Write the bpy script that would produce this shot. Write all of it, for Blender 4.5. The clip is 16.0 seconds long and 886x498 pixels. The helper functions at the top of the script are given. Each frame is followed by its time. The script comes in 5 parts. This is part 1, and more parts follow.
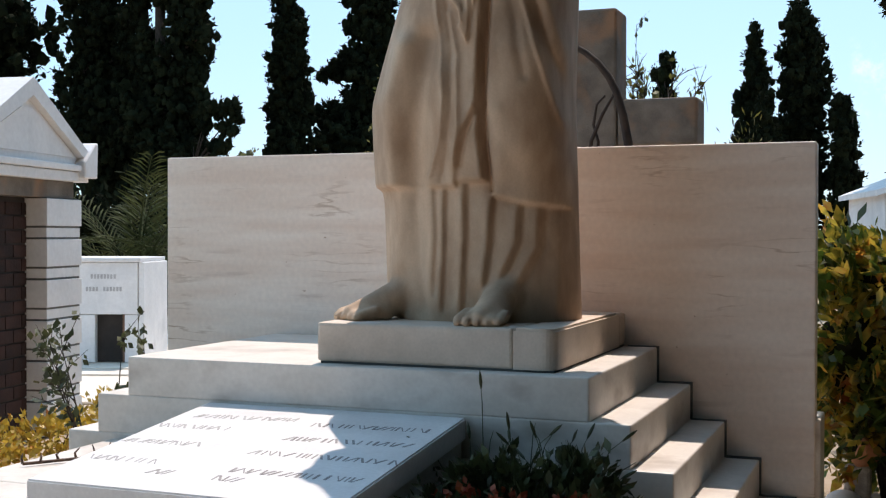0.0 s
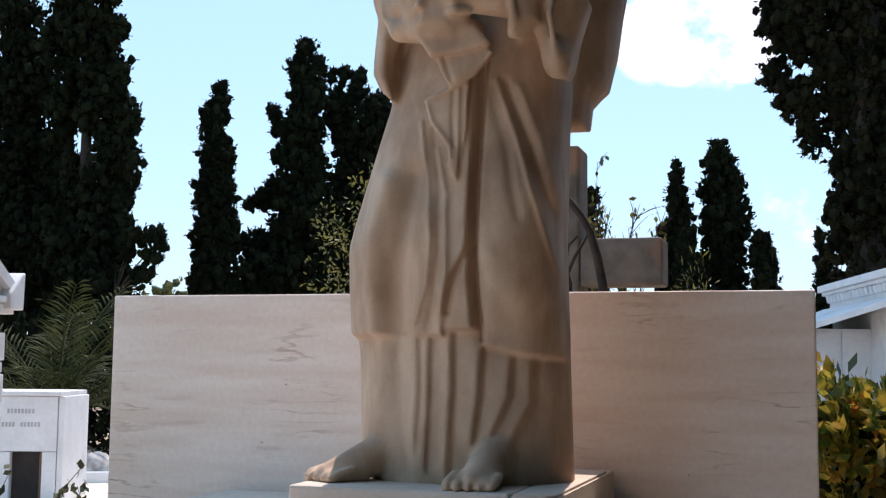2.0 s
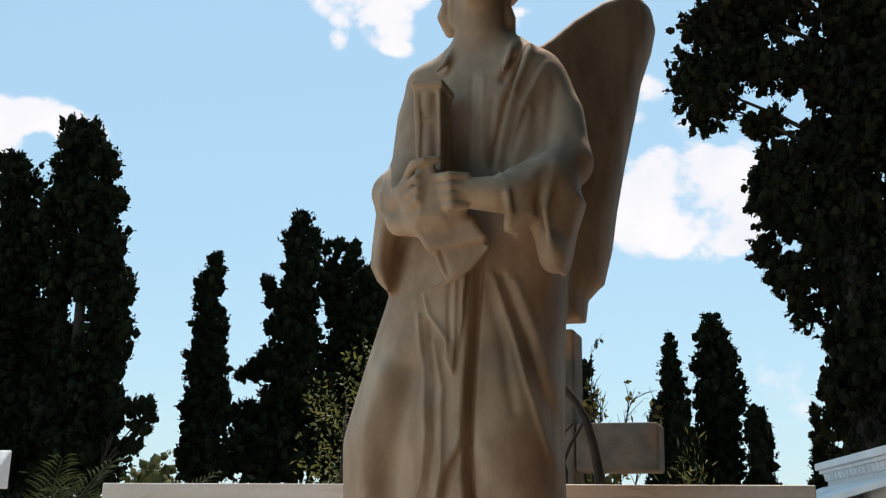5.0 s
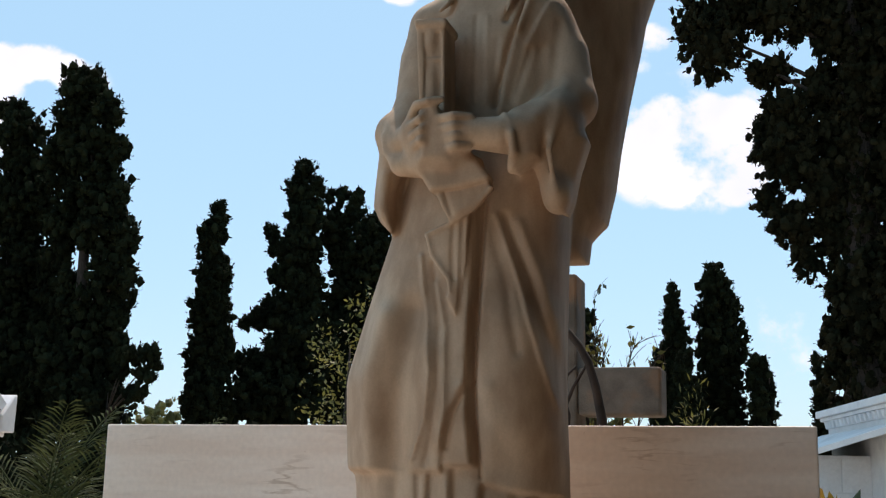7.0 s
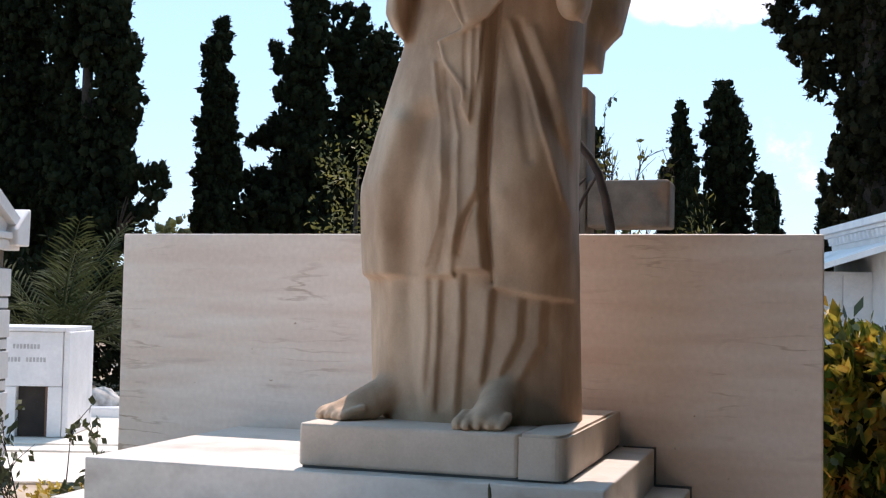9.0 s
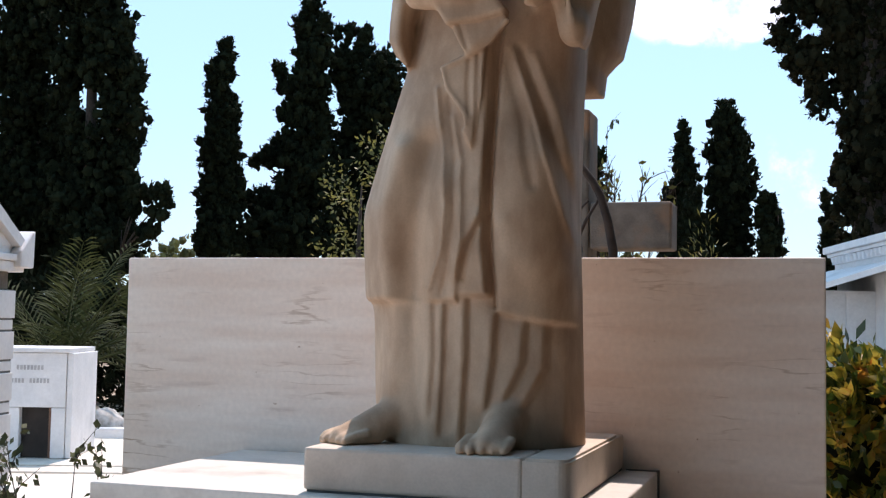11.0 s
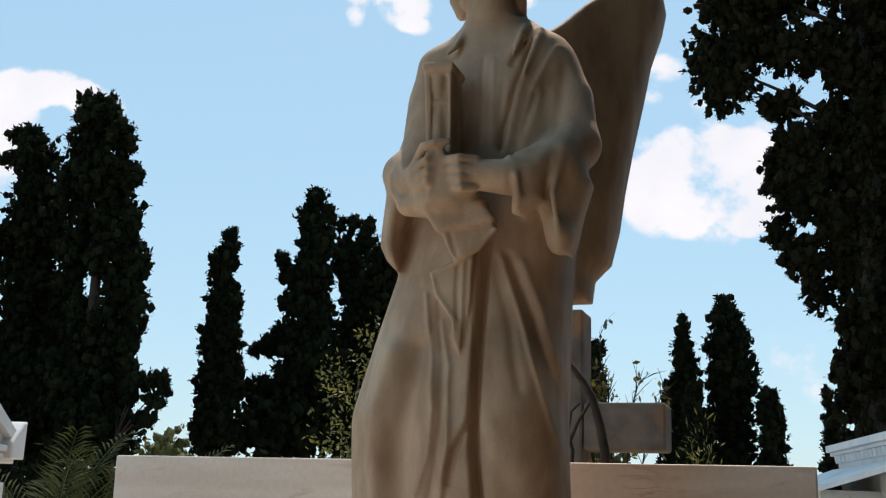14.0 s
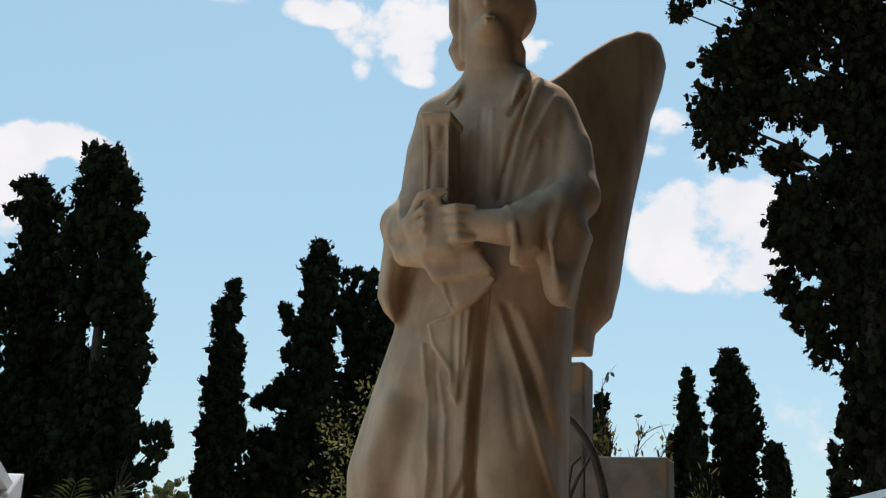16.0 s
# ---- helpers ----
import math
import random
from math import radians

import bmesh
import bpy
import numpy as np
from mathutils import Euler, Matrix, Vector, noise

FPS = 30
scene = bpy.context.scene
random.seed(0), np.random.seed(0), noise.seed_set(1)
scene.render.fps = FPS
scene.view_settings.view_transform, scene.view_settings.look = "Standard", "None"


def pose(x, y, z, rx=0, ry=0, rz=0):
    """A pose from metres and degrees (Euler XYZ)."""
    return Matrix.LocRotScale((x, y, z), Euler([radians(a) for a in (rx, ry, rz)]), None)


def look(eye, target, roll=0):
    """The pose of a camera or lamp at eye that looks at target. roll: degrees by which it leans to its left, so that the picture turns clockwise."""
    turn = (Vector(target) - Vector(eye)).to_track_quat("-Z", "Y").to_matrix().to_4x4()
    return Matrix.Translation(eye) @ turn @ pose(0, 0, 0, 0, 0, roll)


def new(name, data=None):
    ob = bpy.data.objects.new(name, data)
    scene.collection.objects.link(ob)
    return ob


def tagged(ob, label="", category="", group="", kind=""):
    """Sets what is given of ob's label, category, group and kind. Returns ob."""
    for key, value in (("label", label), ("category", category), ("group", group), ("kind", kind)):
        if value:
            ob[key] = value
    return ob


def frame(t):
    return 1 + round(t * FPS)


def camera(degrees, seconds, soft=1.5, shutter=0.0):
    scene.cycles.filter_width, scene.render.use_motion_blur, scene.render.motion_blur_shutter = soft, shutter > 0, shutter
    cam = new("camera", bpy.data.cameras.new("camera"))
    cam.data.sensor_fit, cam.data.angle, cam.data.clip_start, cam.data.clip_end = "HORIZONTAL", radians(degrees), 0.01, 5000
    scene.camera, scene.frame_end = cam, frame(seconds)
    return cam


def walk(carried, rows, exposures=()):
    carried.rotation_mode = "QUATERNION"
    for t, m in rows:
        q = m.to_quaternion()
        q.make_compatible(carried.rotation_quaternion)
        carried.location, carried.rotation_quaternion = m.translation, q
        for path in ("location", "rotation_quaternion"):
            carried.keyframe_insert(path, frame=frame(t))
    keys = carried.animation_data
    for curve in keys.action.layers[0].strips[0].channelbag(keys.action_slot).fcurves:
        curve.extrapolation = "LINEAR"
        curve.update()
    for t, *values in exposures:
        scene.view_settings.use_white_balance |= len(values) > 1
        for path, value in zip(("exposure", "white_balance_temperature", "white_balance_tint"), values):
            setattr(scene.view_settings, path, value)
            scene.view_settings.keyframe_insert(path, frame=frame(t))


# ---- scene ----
cam = camera(40.9, 16.0, soft=1.25)
PATH = [
    (0, (1.079, -5.565, 1.35), (0.354, -3.701, 1.326), 0.1),
    (0.5, (0.927, -5.368, 1.38), (0.239, -3.49, 1.398), -0.0),
    (1, (0.838, -5.248, 1.388), (0.208, -3.351, 1.466), 0.3),
    (1.5, (0.742, -5.262, 1.427), (0.134, -3.36, 1.548), 0.8),
    (2, (0.712, -5.298, 1.437), (0.114, -3.4, 1.631), 0.6),
    (2.5, (0.703, -5.329, 1.455), (0.112, -3.437, 1.72), 1.0),
    (3, (0.689, -5.338, 1.486), (0.107, -3.456, 1.828), 1.1),
    (3.5, (0.694, -5.336, 1.507), (0.115, -3.466, 1.917), 1.0),
    (4, (0.704, -5.336, 1.521), (0.129, -3.48, 1.994), 1.0),
    (6.5, (0.699, -5.269, 1.522), (0.119, -3.415, 1.998), 1.1),
    (7, (0.697, -5.297, 1.491), (0.112, -3.426, 1.884), 1.1),
    (7.5, (0.684, -5.291, 1.474), (0.095, -3.406, 1.789), 1.2),
    (8, (0.676, -5.291, 1.463), (0.082, -3.395, 1.692), 1.2),
    (8.5, (0.677, -5.3, 1.454), (0.079, -3.398, 1.61), 1.2),
    (9, (0.68, -5.322, 1.444), (0.079, -3.417, 1.536), 1.1),
    (11.5, (0.693, -5.369, 1.473), (0.086, -3.47, 1.626), 1.0),
    (12, (0.734, -5.438, 1.484), (0.127, -3.546, 1.714), 1.2),
    (12.5, (0.74, -5.405, 1.509), (0.135, -3.523, 1.81), 1.4),
    (13, (0.754, -5.412, 1.521), (0.15, -3.541, 1.887), 1.6),
    (13.5, (0.747, -5.379, 1.523), (0.144, -3.516, 1.933), 1.7),
    (14, (0.746, -5.378, 1.516), (0.145, -3.522, 1.955), 1.8),
    (14.5, (0.755, -5.383, 1.51), (0.154, -3.531, 1.967), 1.8),
    (15, (0.753, -5.343, 1.521), (0.15, -3.497, 1.999), 1.9),
    (15.5, (0.75, -5.332, 1.521), (0.148, -3.492, 2.022), 1.9),
    (16, (0.756, -5.321, 1.522), (0.152, -3.488, 2.046), 2.1),
]
EXPOSURES = [(0, 0.05, 7150, 23), (1, 0.12, 6950, 27), (2, 0.12, 6950, 28), (3, 0.0, 7350, 24), (4, -0.26, 7600, 19), (6.5, -0.26, 7600, 19), (7, -0.16, 7500, 22), (8, 0.08, 7100, 26), (9, 0.19, 7050, 28),
             (11.5, 0.13, 7000, 27), (12.5, 0.0, 7350, 24), (13.5, -0.2, 7550, 21), (16, -0.37, 7650, 18)]
walk(cam, [(t, look(e, g, r)) for t, e, g, r in PATH], EXPOSURES)

# ---- light ----
SUN = Vector((-0.17, 1.0, 2.0)).normalized()
world = bpy.data.worlds.new("world")
scene.world = world
world.use_nodes = True


def build_sky():
    nt = world.node_tree
    n, l = nt.nodes, nt.links
    n.clear()
    out = n.new("ShaderNodeOutputWorld")
    bg = n.new("ShaderNodeBackground")
    sky = n.new("ShaderNodeTexSky")
    sky.sky_type = "NISHITA"
    sky.sun_disc = False
    sky.sun_elevation = math.asin(SUN.z)
    sky.sun_rotation = math.atan2(SUN.x, SUN.y)
    sky.air_density, sky.dust_density, sky.ozone_density = 1.2, 0.5, 0.5
    bg.inputs["Strength"].default_value = SKY
    tc = n.new("ShaderNodeTexCoord")
    big = n.new("ShaderNodeTexNoise")
    big.inputs["Scale"].default_value = 17.0
    big.inputs["Detail"].default_value = 9.0
    big.inputs["Roughness"].default_value = 0.62
    l.new(tc.outputs["Generated"], big.inputs["Vector"])

    def val(op, a, b):
        m = n.new("ShaderNodeMath")
        m.operation = op
        for i, v in enumerate((a, b)):
            if isinstance(v, (int, float)):
                m.inputs[i].default_value = v
            else:
                l.new(v, m.inputs[i])
        return m.outputs[0]
    total = None
    for dx, dz, sx, sz, amp in CLOUDS:
        yaw, el = radians(dx), radians(dz)
        way = Vector((-math.sin(yaw) * math.cos(el), math.cos(yaw) * math.cos(el), math.sin(el)))
        side = Vector((math.cos(yaw), math.sin(yaw), 0))
        up = side.cross(way)
        parts = []
        for axis, size in ((side, sx), (up, sz)):
            dot = n.new("ShaderNodeVectorMath")
            dot.operation = "DOT_PRODUCT"
            sub = n.new("ShaderNodeVectorMath")
            sub.operation = "SUBTRACT"
            l.new(tc.outputs["Generated"], sub.inputs[0])
            sub.inputs[1].default_value = way
            l.new(sub.outputs[0], dot.inputs[0])
            dot.inputs[1].default_value = axis / math.radians(size)
            parts.append(val("POWER", val("ABSOLUTE", dot.outputs["Value"], 0), 2.0))
        front = n.new("ShaderNodeVectorMath")
        front.operation = "DOT_PRODUCT"
        l.new(tc.outputs["Generated"], front.inputs[0])
        front.inputs[1].default_value = way
        lobe = val("MULTIPLY", val("MAXIMUM", val("SUBTRACT", 1.0, val("ADD", parts[0], parts[1])), 0.0), amp)
        lobe = val("MULTIPLY", lobe, val("GREATER_THAN", front.outputs["Value"], 0.5))
        total = lobe if total is None else val("ADD", total, lobe)
    mask = n.new("ShaderNodeMapRange")
    mask.interpolation_type = "SMOOTHSTEP"
    l.new(val("ADD", val("MULTIPLY", val("MINIMUM", total, 1.0), 0.52), val("MULTIPLY", val("MULTIPLY", val("SUBTRACT", big.outputs["Fac"], 0.5), 1.7), val("MINIMUM", val("MULTIPLY", total, 1.6), 1.0))), mask.inputs["Value"])
    mask.inputs["From Min"].default_value = 0.16
    mask.inputs["From Max"].default_value = 0.46
    fine = n.new("ShaderNodeTexNoise")
    fine.inputs["Scale"].default_value = 22.0
    fine.inputs["Detail"].default_value = 6.0
    l.new(tc.outputs["Generated"], fine.inputs["Vector"])
    tint = n.new("ShaderNodeMix")
    tint.data_type = "RGBA"
    tint.inputs[6].default_value = (CLOUD * 0.66, CLOUD * 0.80, CLOUD * 0.98, 1)
    tint.inputs[7].default_value = (CLOUD * 0.9, CLOUD, CLOUD * 1.1, 1)
    l.new(fine.outputs["Fac"], tint.inputs[0])
    mix = n.new("ShaderNodeMix")
    mix.data_type = "RGBA"
    l.new(mask.outputs["Result"], mix.inputs[0])
    gain = n.new("ShaderNodeMix")
    gain.data_type, gain.blend_type = "RGBA", "MULTIPLY"
    gain.inputs[0].default_value = 1.0
    l.new(sky.outputs["Color"], gain.inputs[6])
    gain.inputs[7].default_value = (1.12, 1.27, 1.27, 1)
    haze = n.new("ShaderNodeMix")
    haze.data_type = "RGBA"
    haze.inputs[0].default_value = 0.7
    l.new(gain.outputs[2], haze.inputs[6])
    haze.inputs[7].default_value = (2.5, 5.25, 7.65, 1)
    l.new(haze.outputs[2], mix.inputs[6])
    l.new(tint.outputs[2], mix.inputs[7])
    l.new(mix.outputs[2], bg.inputs["Color"])
    l.new(bg.outputs["Background"], out.inputs["Surface"])


# strength, cloud brightness, and clouds: bearing, elevation, half width, half height (degrees), density
SKY, CLOUD = 0.155, 8.3
CLOUDS = [
    (38.42, 18.68, 1.93, 1.11, 1), (39.31, 17.64, 1.93, 1.78, 1), (36.75, 18.79, 1.7, 1.19, 0.9), (39.29, 15.19, 1.85, 2.22, 0.9),
    (35.09, 18.22, 1.85, 1.33, 0.8), (25.31, 26.19, 2.15, 0.96, 0.95), (22.33, 25.78, 2.45, 1.78, 1), (19.82, 26.11, 2.08, 1.63, 1),
    (20.4, 24.19, 1.7, 1.33, 0.85), (19.67, 23.15, 1.11, 0.52, 0.6), (22.79, 23.79, 0.74, 1.11, 0.6), (29.99, 26.25, 1.63, 0.44, 0.6),
    (14.1, 24.72, 0.89, 1.04, 0.9), (13.26, 25.09, 0.59, 0.33, 0.5), (7.28, 16.94, 2.3, 2.04, 1), (5.48, 17.51, 2.22, 1.78, 1),
    (3.74, 16.92, 2.15, 1.78, 1), (7.03, 15.06, 2.59, 2.22, 1), (4.61, 14.75, 2.96, 2.3, 1), (2.74, 14.96, 2.22, 1.85, 0.9),
    (7.01, 21.28, 1.33, 0.96, 0.7), (7.71, 19.97, 0.89, 0.74, 0.55), (5.65, 19.64, 1.19, 0.82, 0.6), (2.24, 17.7, 1.48, 1.48, 0.6),
    (0.91, 6.48, 2.59, 2.59, 0.5), (1.83, 8.28, 1.85, 1.48, 0.35),
]
build_sky()
sun = new("sun", bpy.data.lights.new("sun", "SUN"))
sun.data.energy, sun.data.angle, sun.data.color = 4.2, radians(0.5), (1.0, 0.95, 0.86)
sun.matrix_world = look(SUN * 50, (0, 0, 0))

# ---- materials ----


def material(name, low, high, scale=4.0, rough=0.7, bump=0.2, grain=60.0, stain=None, stain_scale=1.2, stretch=(1, 1, 1),
             spread=(0.35, 0.65), vary=0.0, island=False, metal=0.0, through_light=0.0, stain_range=(0.56, 0.72), spec=0.5, vein=None, vein_scale=3.0):
    """Two colours mixed by noise, a fine grain, a stain of its own shape, a bump."""
    m = bpy.data.materials.new(name)
    m.use_nodes = True
    nt = m.node_tree
    n, l = nt.nodes, nt.links
    bs = n["Principled BSDF"]
    bs.inputs["Roughness"].default_value = rough
    bs.inputs["Metallic"].default_value = metal
    bs.inputs["Specular IOR Level"].default_value = spec
    tc = n.new("ShaderNodeTexCoord")
    mp = n.new("ShaderNodeMapping")
    mp.inputs["Scale"].default_value = stretch
    l.new(tc.outputs["Object"], mp.inputs["Vector"])

    def noise_tex(s, detail, vec):
        t = n.new("ShaderNodeTexNoise")
        t.inputs["Scale"].default_value = s
        t.inputs["Detail"].default_value = detail
        l.new(vec, t.inputs["Vector"])
        return t.outputs["Fac"]

    def ranged(v, a, b):
        r = n.new("ShaderNodeMapRange")
        r.inputs["From Min"].default_value = a
        r.inputs["From Max"].default_value = b
        l.new(v, r.inputs["Value"])
        return r.outputs["Result"]

    def mixed(f, a, b, kind="MIX"):
        x = n.new("ShaderNodeMix")
        x.data_type = "RGBA"
        x.blend_type = kind
        for i, v in ((0, f), (6, a), (7, b)):
            if isinstance(v, (int, float)):
                x.inputs[i].default_value = v
            elif isinstance(v, tuple):
                x.inputs[i].default_value = (*v, 1)
            else:
                l.new(v, x.inputs[i])
        return x.outputs[2]
    col = mixed(ranged(noise_tex(scale, 6, mp.outputs[0]), *spread), low, high)
    fine = noise_tex(grain, 3, tc.outputs["Object"])
    col = mixed(0.22, col, mixed(ranged(fine, 0.3, 0.7), (0.62, 0.62, 0.62), (1.0, 1.0, 1.0)), "MULTIPLY")
    if stain:
        col = mixed(ranged(noise_tex(stain_scale, 8, mp.outputs[0]), *stain_range), col, stain)
    if vein:
        crack = noise_tex(vein_scale, 9, mp.outputs[0])
        band = n.new("ShaderNodeMath")
        band.operation = "ABSOLUTE"
        off = n.new("ShaderNodeMath")
        off.operation = "SUBTRACT"
        l.new(crack, off.inputs[0])
        off.inputs[1].default_value = 0.5
        l.new(off.outputs[0], band.inputs[0])
        thin = n.new("ShaderNodeMapRange")
        thin.inputs["From Min"].default_value = 0.022
        thin.inputs["From Max"].default_value = 0.004
        l.new(band.outputs[0], thin.inputs["Value"])
        some = ranged(noise_tex(vein_scale * 0.8, 3, tc.outputs["Object"]), 0.54, 0.74)
        both = n.new("ShaderNodeMath")
        both.operation = "MULTIPLY"
        l.new(thin.outputs["Result"], both.inputs[0])
        l.new(some, both.inputs[1])
        col = mixed(both.outputs[0], col, vein)
        spots = ranged(noise_tex(26.0, 2, tc.outputs["Object"]), 0.735, 0.78)
        col = mixed(spots, col, vein)
    if vary:
        info = n.new("ShaderNodeNewGeometry" if island else "ShaderNodeObjectInfo")
        hsv = n.new("ShaderNodeHueSaturation")
        l.new(ranged(info.outputs["Random Per Island" if island else "Random"], 0, 1), hsv.inputs["Value"])
        hsv.inputs["Value"].links[0].from_node.inputs["To Min"].default_value = 1 - vary
        hsv.inputs["Value"].links[0].from_node.inputs["To Max"].default_value = 1 + vary
        l.new(col, hsv.inputs["Color"])
        col = hsv.outputs["Color"]
    l.new(col, bs.inputs["Base Color"])
    if bump:
        b = n.new("ShaderNodeBump")
        b.inputs["Strength"].default_value = bump
        b.inputs["Distance"].default_value = 0.01
        l.new(fine, b.inputs["Height"])
        l.new(b.outputs["Normal"], bs.inputs["Normal"])
    if through_light:
        tr = n.new("ShaderNodeBsdfTranslucent")
        l.new(col, tr.inputs["Color"])
        ms = n.new("ShaderNodeMixShader")
        ms.inputs[0].default_value = through_light
        l.new(bs.outputs[0], ms.inputs[1])
        l.new(tr.outputs[0], ms.inputs[2])
        l.new(ms.outputs[0], n["Material Output"].inputs["Surface"])
    return m


MARBLE_WALL = material("veined_marble", (0.83, 0.69, 0.585), (0.92, 0.82, 0.73), scale=2.2, rough=0.5, bump=0.04, grain=40,
                       stain=(0.50, 0.36, 0.28), stain_scale=3.4, stretch=(0.55, 1, 4.5), stain_range=(0.62, 0.90), vein=(0.50, 0.36, 0.26), vein_scale=2.6)
MARBLE = material("white_marble", (0.66, 0.62, 0.56), (0.80, 0.76, 0.70), scale=3, rough=0.5, bump=0.08, grain=50,
                  stain=(0.40, 0.35, 0.30), stain_scale=3.0, stretch=(1, 1, 2.0), stain_range=(0.50, 0.74))
SLAB = material("slab_marble", (0.74, 0.74, 0.74), (0.84, 0.84, 0.84), scale=5, rough=0.4, bump=0.05, grain=70)
PLINTH = material("plinth_stone", (0.56, 0.46, 0.37), (0.72, 0.61, 0.51), scale=4, rough=0.65, bump=0.12, grain=90,
                  stain=(0.34, 0.28, 0.24), stain_scale=2.5, stain_range=(0.58, 0.75))
STATUE = material("statue_marble", (0.44, 0.29, 0.19), (0.67, 0.485, 0.34), scale=4.5, rough=0.7, bump=0.06, grain=110,
                  stain=(0.27, 0.18, 0.12), stain_scale=2.4, stretch=(1.6, 1.6, 0.7), stain_range=(0.52, 0.80), spec=0.3)
WHITE_TOMB = material("white_tomb_marble", (0.70, 0.71, 0.72), (0.82, 0.82, 0.82), scale=2.5, rough=0.5, bump=0.06, grain=30,
                      stain=(0.52, 0.53, 0.54), stain_scale=2, stain_range=(0.6, 0.8), vary=0.05)
WHITE_PAINT = material("white_plaster", (0.70, 0.71, 0.72), (0.82, 0.82, 0.81), scale=2, rough=0.8, bump=0.1, grain=60,
                       stain=(0.55, 0.56, 0.56), stain_scale=1.4)
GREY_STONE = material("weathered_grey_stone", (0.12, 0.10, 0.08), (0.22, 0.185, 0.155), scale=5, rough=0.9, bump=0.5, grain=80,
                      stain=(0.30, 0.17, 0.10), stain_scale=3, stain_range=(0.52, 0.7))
JOINT = material("joint_mortar", (0.10, 0.10, 0.10), (0.16, 0.16, 0.15), rough=0.95)
DARK = material("unlit_black", (0.02, 0.018, 0.016), (0.05, 0.04, 0.035), rough=0.9)
# brick red taken near black: the doorway's shade is put into the colour
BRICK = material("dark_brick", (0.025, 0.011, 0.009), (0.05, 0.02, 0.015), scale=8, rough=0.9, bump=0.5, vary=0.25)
DOOR = material("brown_wood", (0.12, 0.06, 0.035), (0.2, 0.1, 0.06), scale=4, stretch=(6, 6, 1), rough=0.6)
LETTER = material("engraved_letter", (0.26, 0.25, 0.25), (0.36, 0.35, 0.35), scale=20, rough=0.8)
PALE_LETTER = material("pale_grey_letter", (0.40, 0.40, 0.40), (0.5, 0.5, 0.5), scale=20, rough=0.8)
SOIL = material("soil", (0.05, 0.035, 0.025), (0.12, 0.09, 0.06), scale=12, rough=1.0, bump=1.0, grain=40)
GROUND = material("dusty_ground", (0.34, 0.26, 0.185), (0.50, 0.41, 0.31), scale=1.2, rough=1.0, bump=0.6, grain=25,
                  stain=(0.12, 0.11, 0.06), stain_scale=0.6)
PAVING = material("pale_paving", (0.64, 0.58, 0.50), (0.78, 0.72, 0.63), scale=3, rough=0.8, bump=0.2, vary=0.06)
IRON = material("rusty_iron", (0.05, 0.035, 0.03), (0.14, 0.08, 0.05), scale=30, rough=0.8, metal=0.3)
BARK = material("bark", (0.02, 0.014, 0.010), (0.055, 0.040, 0.030), scale=6, stretch=(4, 4, 1), rough=0.95, bump=0.8)
TWIG = material("bare_twig", (0.016, 0.011, 0.009), (0.045, 0.03, 0.022), scale=9, rough=0.9)
# both greens lie below true leaf colour: self-shadow of backlit crowns is included
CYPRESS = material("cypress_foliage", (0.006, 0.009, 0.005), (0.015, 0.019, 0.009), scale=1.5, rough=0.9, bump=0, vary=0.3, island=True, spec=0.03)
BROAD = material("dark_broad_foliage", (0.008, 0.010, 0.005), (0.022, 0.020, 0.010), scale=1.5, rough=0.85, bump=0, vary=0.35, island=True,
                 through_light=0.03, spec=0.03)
OLIVE = material("yellow_green_leaf", (0.06, 0.075, 0.018), (0.22, 0.20, 0.05), scale=3, rough=0.6, bump=0, vary=0.35, island=True, through_light=0.35)
SHRUB = material("variegated_leaf", (0.05, 0.09, 0.014), (0.48, 0.36, 0.05), scale=6, rough=0.4, bump=0, vary=0.45, island=True,
                 through_light=0.45, spread=(0.47, 0.60), stain=(0.36, 0.11, 0.02), stain_scale=6, stain_range=(0.58, 0.68))
GOLD = material("golden_leaf", (0.42, 0.29, 0.04), (0.64, 0.46, 0.08), scale=9, rough=0.5, bump=0, vary=0.35, island=True, through_light=0.3,
                stain=(0.4, 0.12, 0.03), stain_scale=12)
PALM = material("palm_leaf", (0.02, 0.032, 0.010), (0.07, 0.08, 0.03), scale=3, rough=0.8, bump=0, vary=0.35, island=True, through_light=0.2, spec=0.15)
ROSE = material("rose_leaf", (0.04, 0.055, 0.02), (0.10, 0.11, 0.04), scale=6, rough=0.4, bump=0, vary=0.4, island=True, through_light=0.2)
PETAL = material("red_petal", (0.35, 0.04, 0.02), (0.5, 0.12, 0.04), scale=20, rough=0.6, bump=0, vary=0.3, island=True, through_light=0.2)
CLAY = material("terracotta", (0.45, 0.17, 0.08), (0.6, 0.27, 0.14), scale=10, rough=0.85, bump=0.3)

# ---- mesh helpers ----


def mesh_of(name, verts, faces, mat, smooth=False):
    me = bpy.data.meshes.new(name)
    me.from_pydata([tuple(v) for v in verts], [], faces)
    me.materials.append(mat)
    if smooth:
        me.polygons.foreach_set("use_smooth", [True] * len(me.polygons))
    me.update()
    return me


def root(name, at, label, category, group="", kind="", turn=0.0):
    ob = tagged(new(name), label, category, group, kind)
    ob.matrix_world = pose(*at, 0, 0, turn)
    ob.empty_display_size = 0.2
    return ob


def part(name, bm, mat, parent=None, label="", smooth=False):
    """One mesh object under a thing or a part."""
    me = bpy.data.meshes.new(name)
    bm.to_mesh(me)
    bm.free()
    me.materials.append(mat)
    if smooth:
        me.polygons.foreach_set("use_smooth", [True] * len(me.polygons))
    ob = new(name, me)
    if parent:
        ob.parent = parent
    if label:
        tagged(ob, label)
    return ob


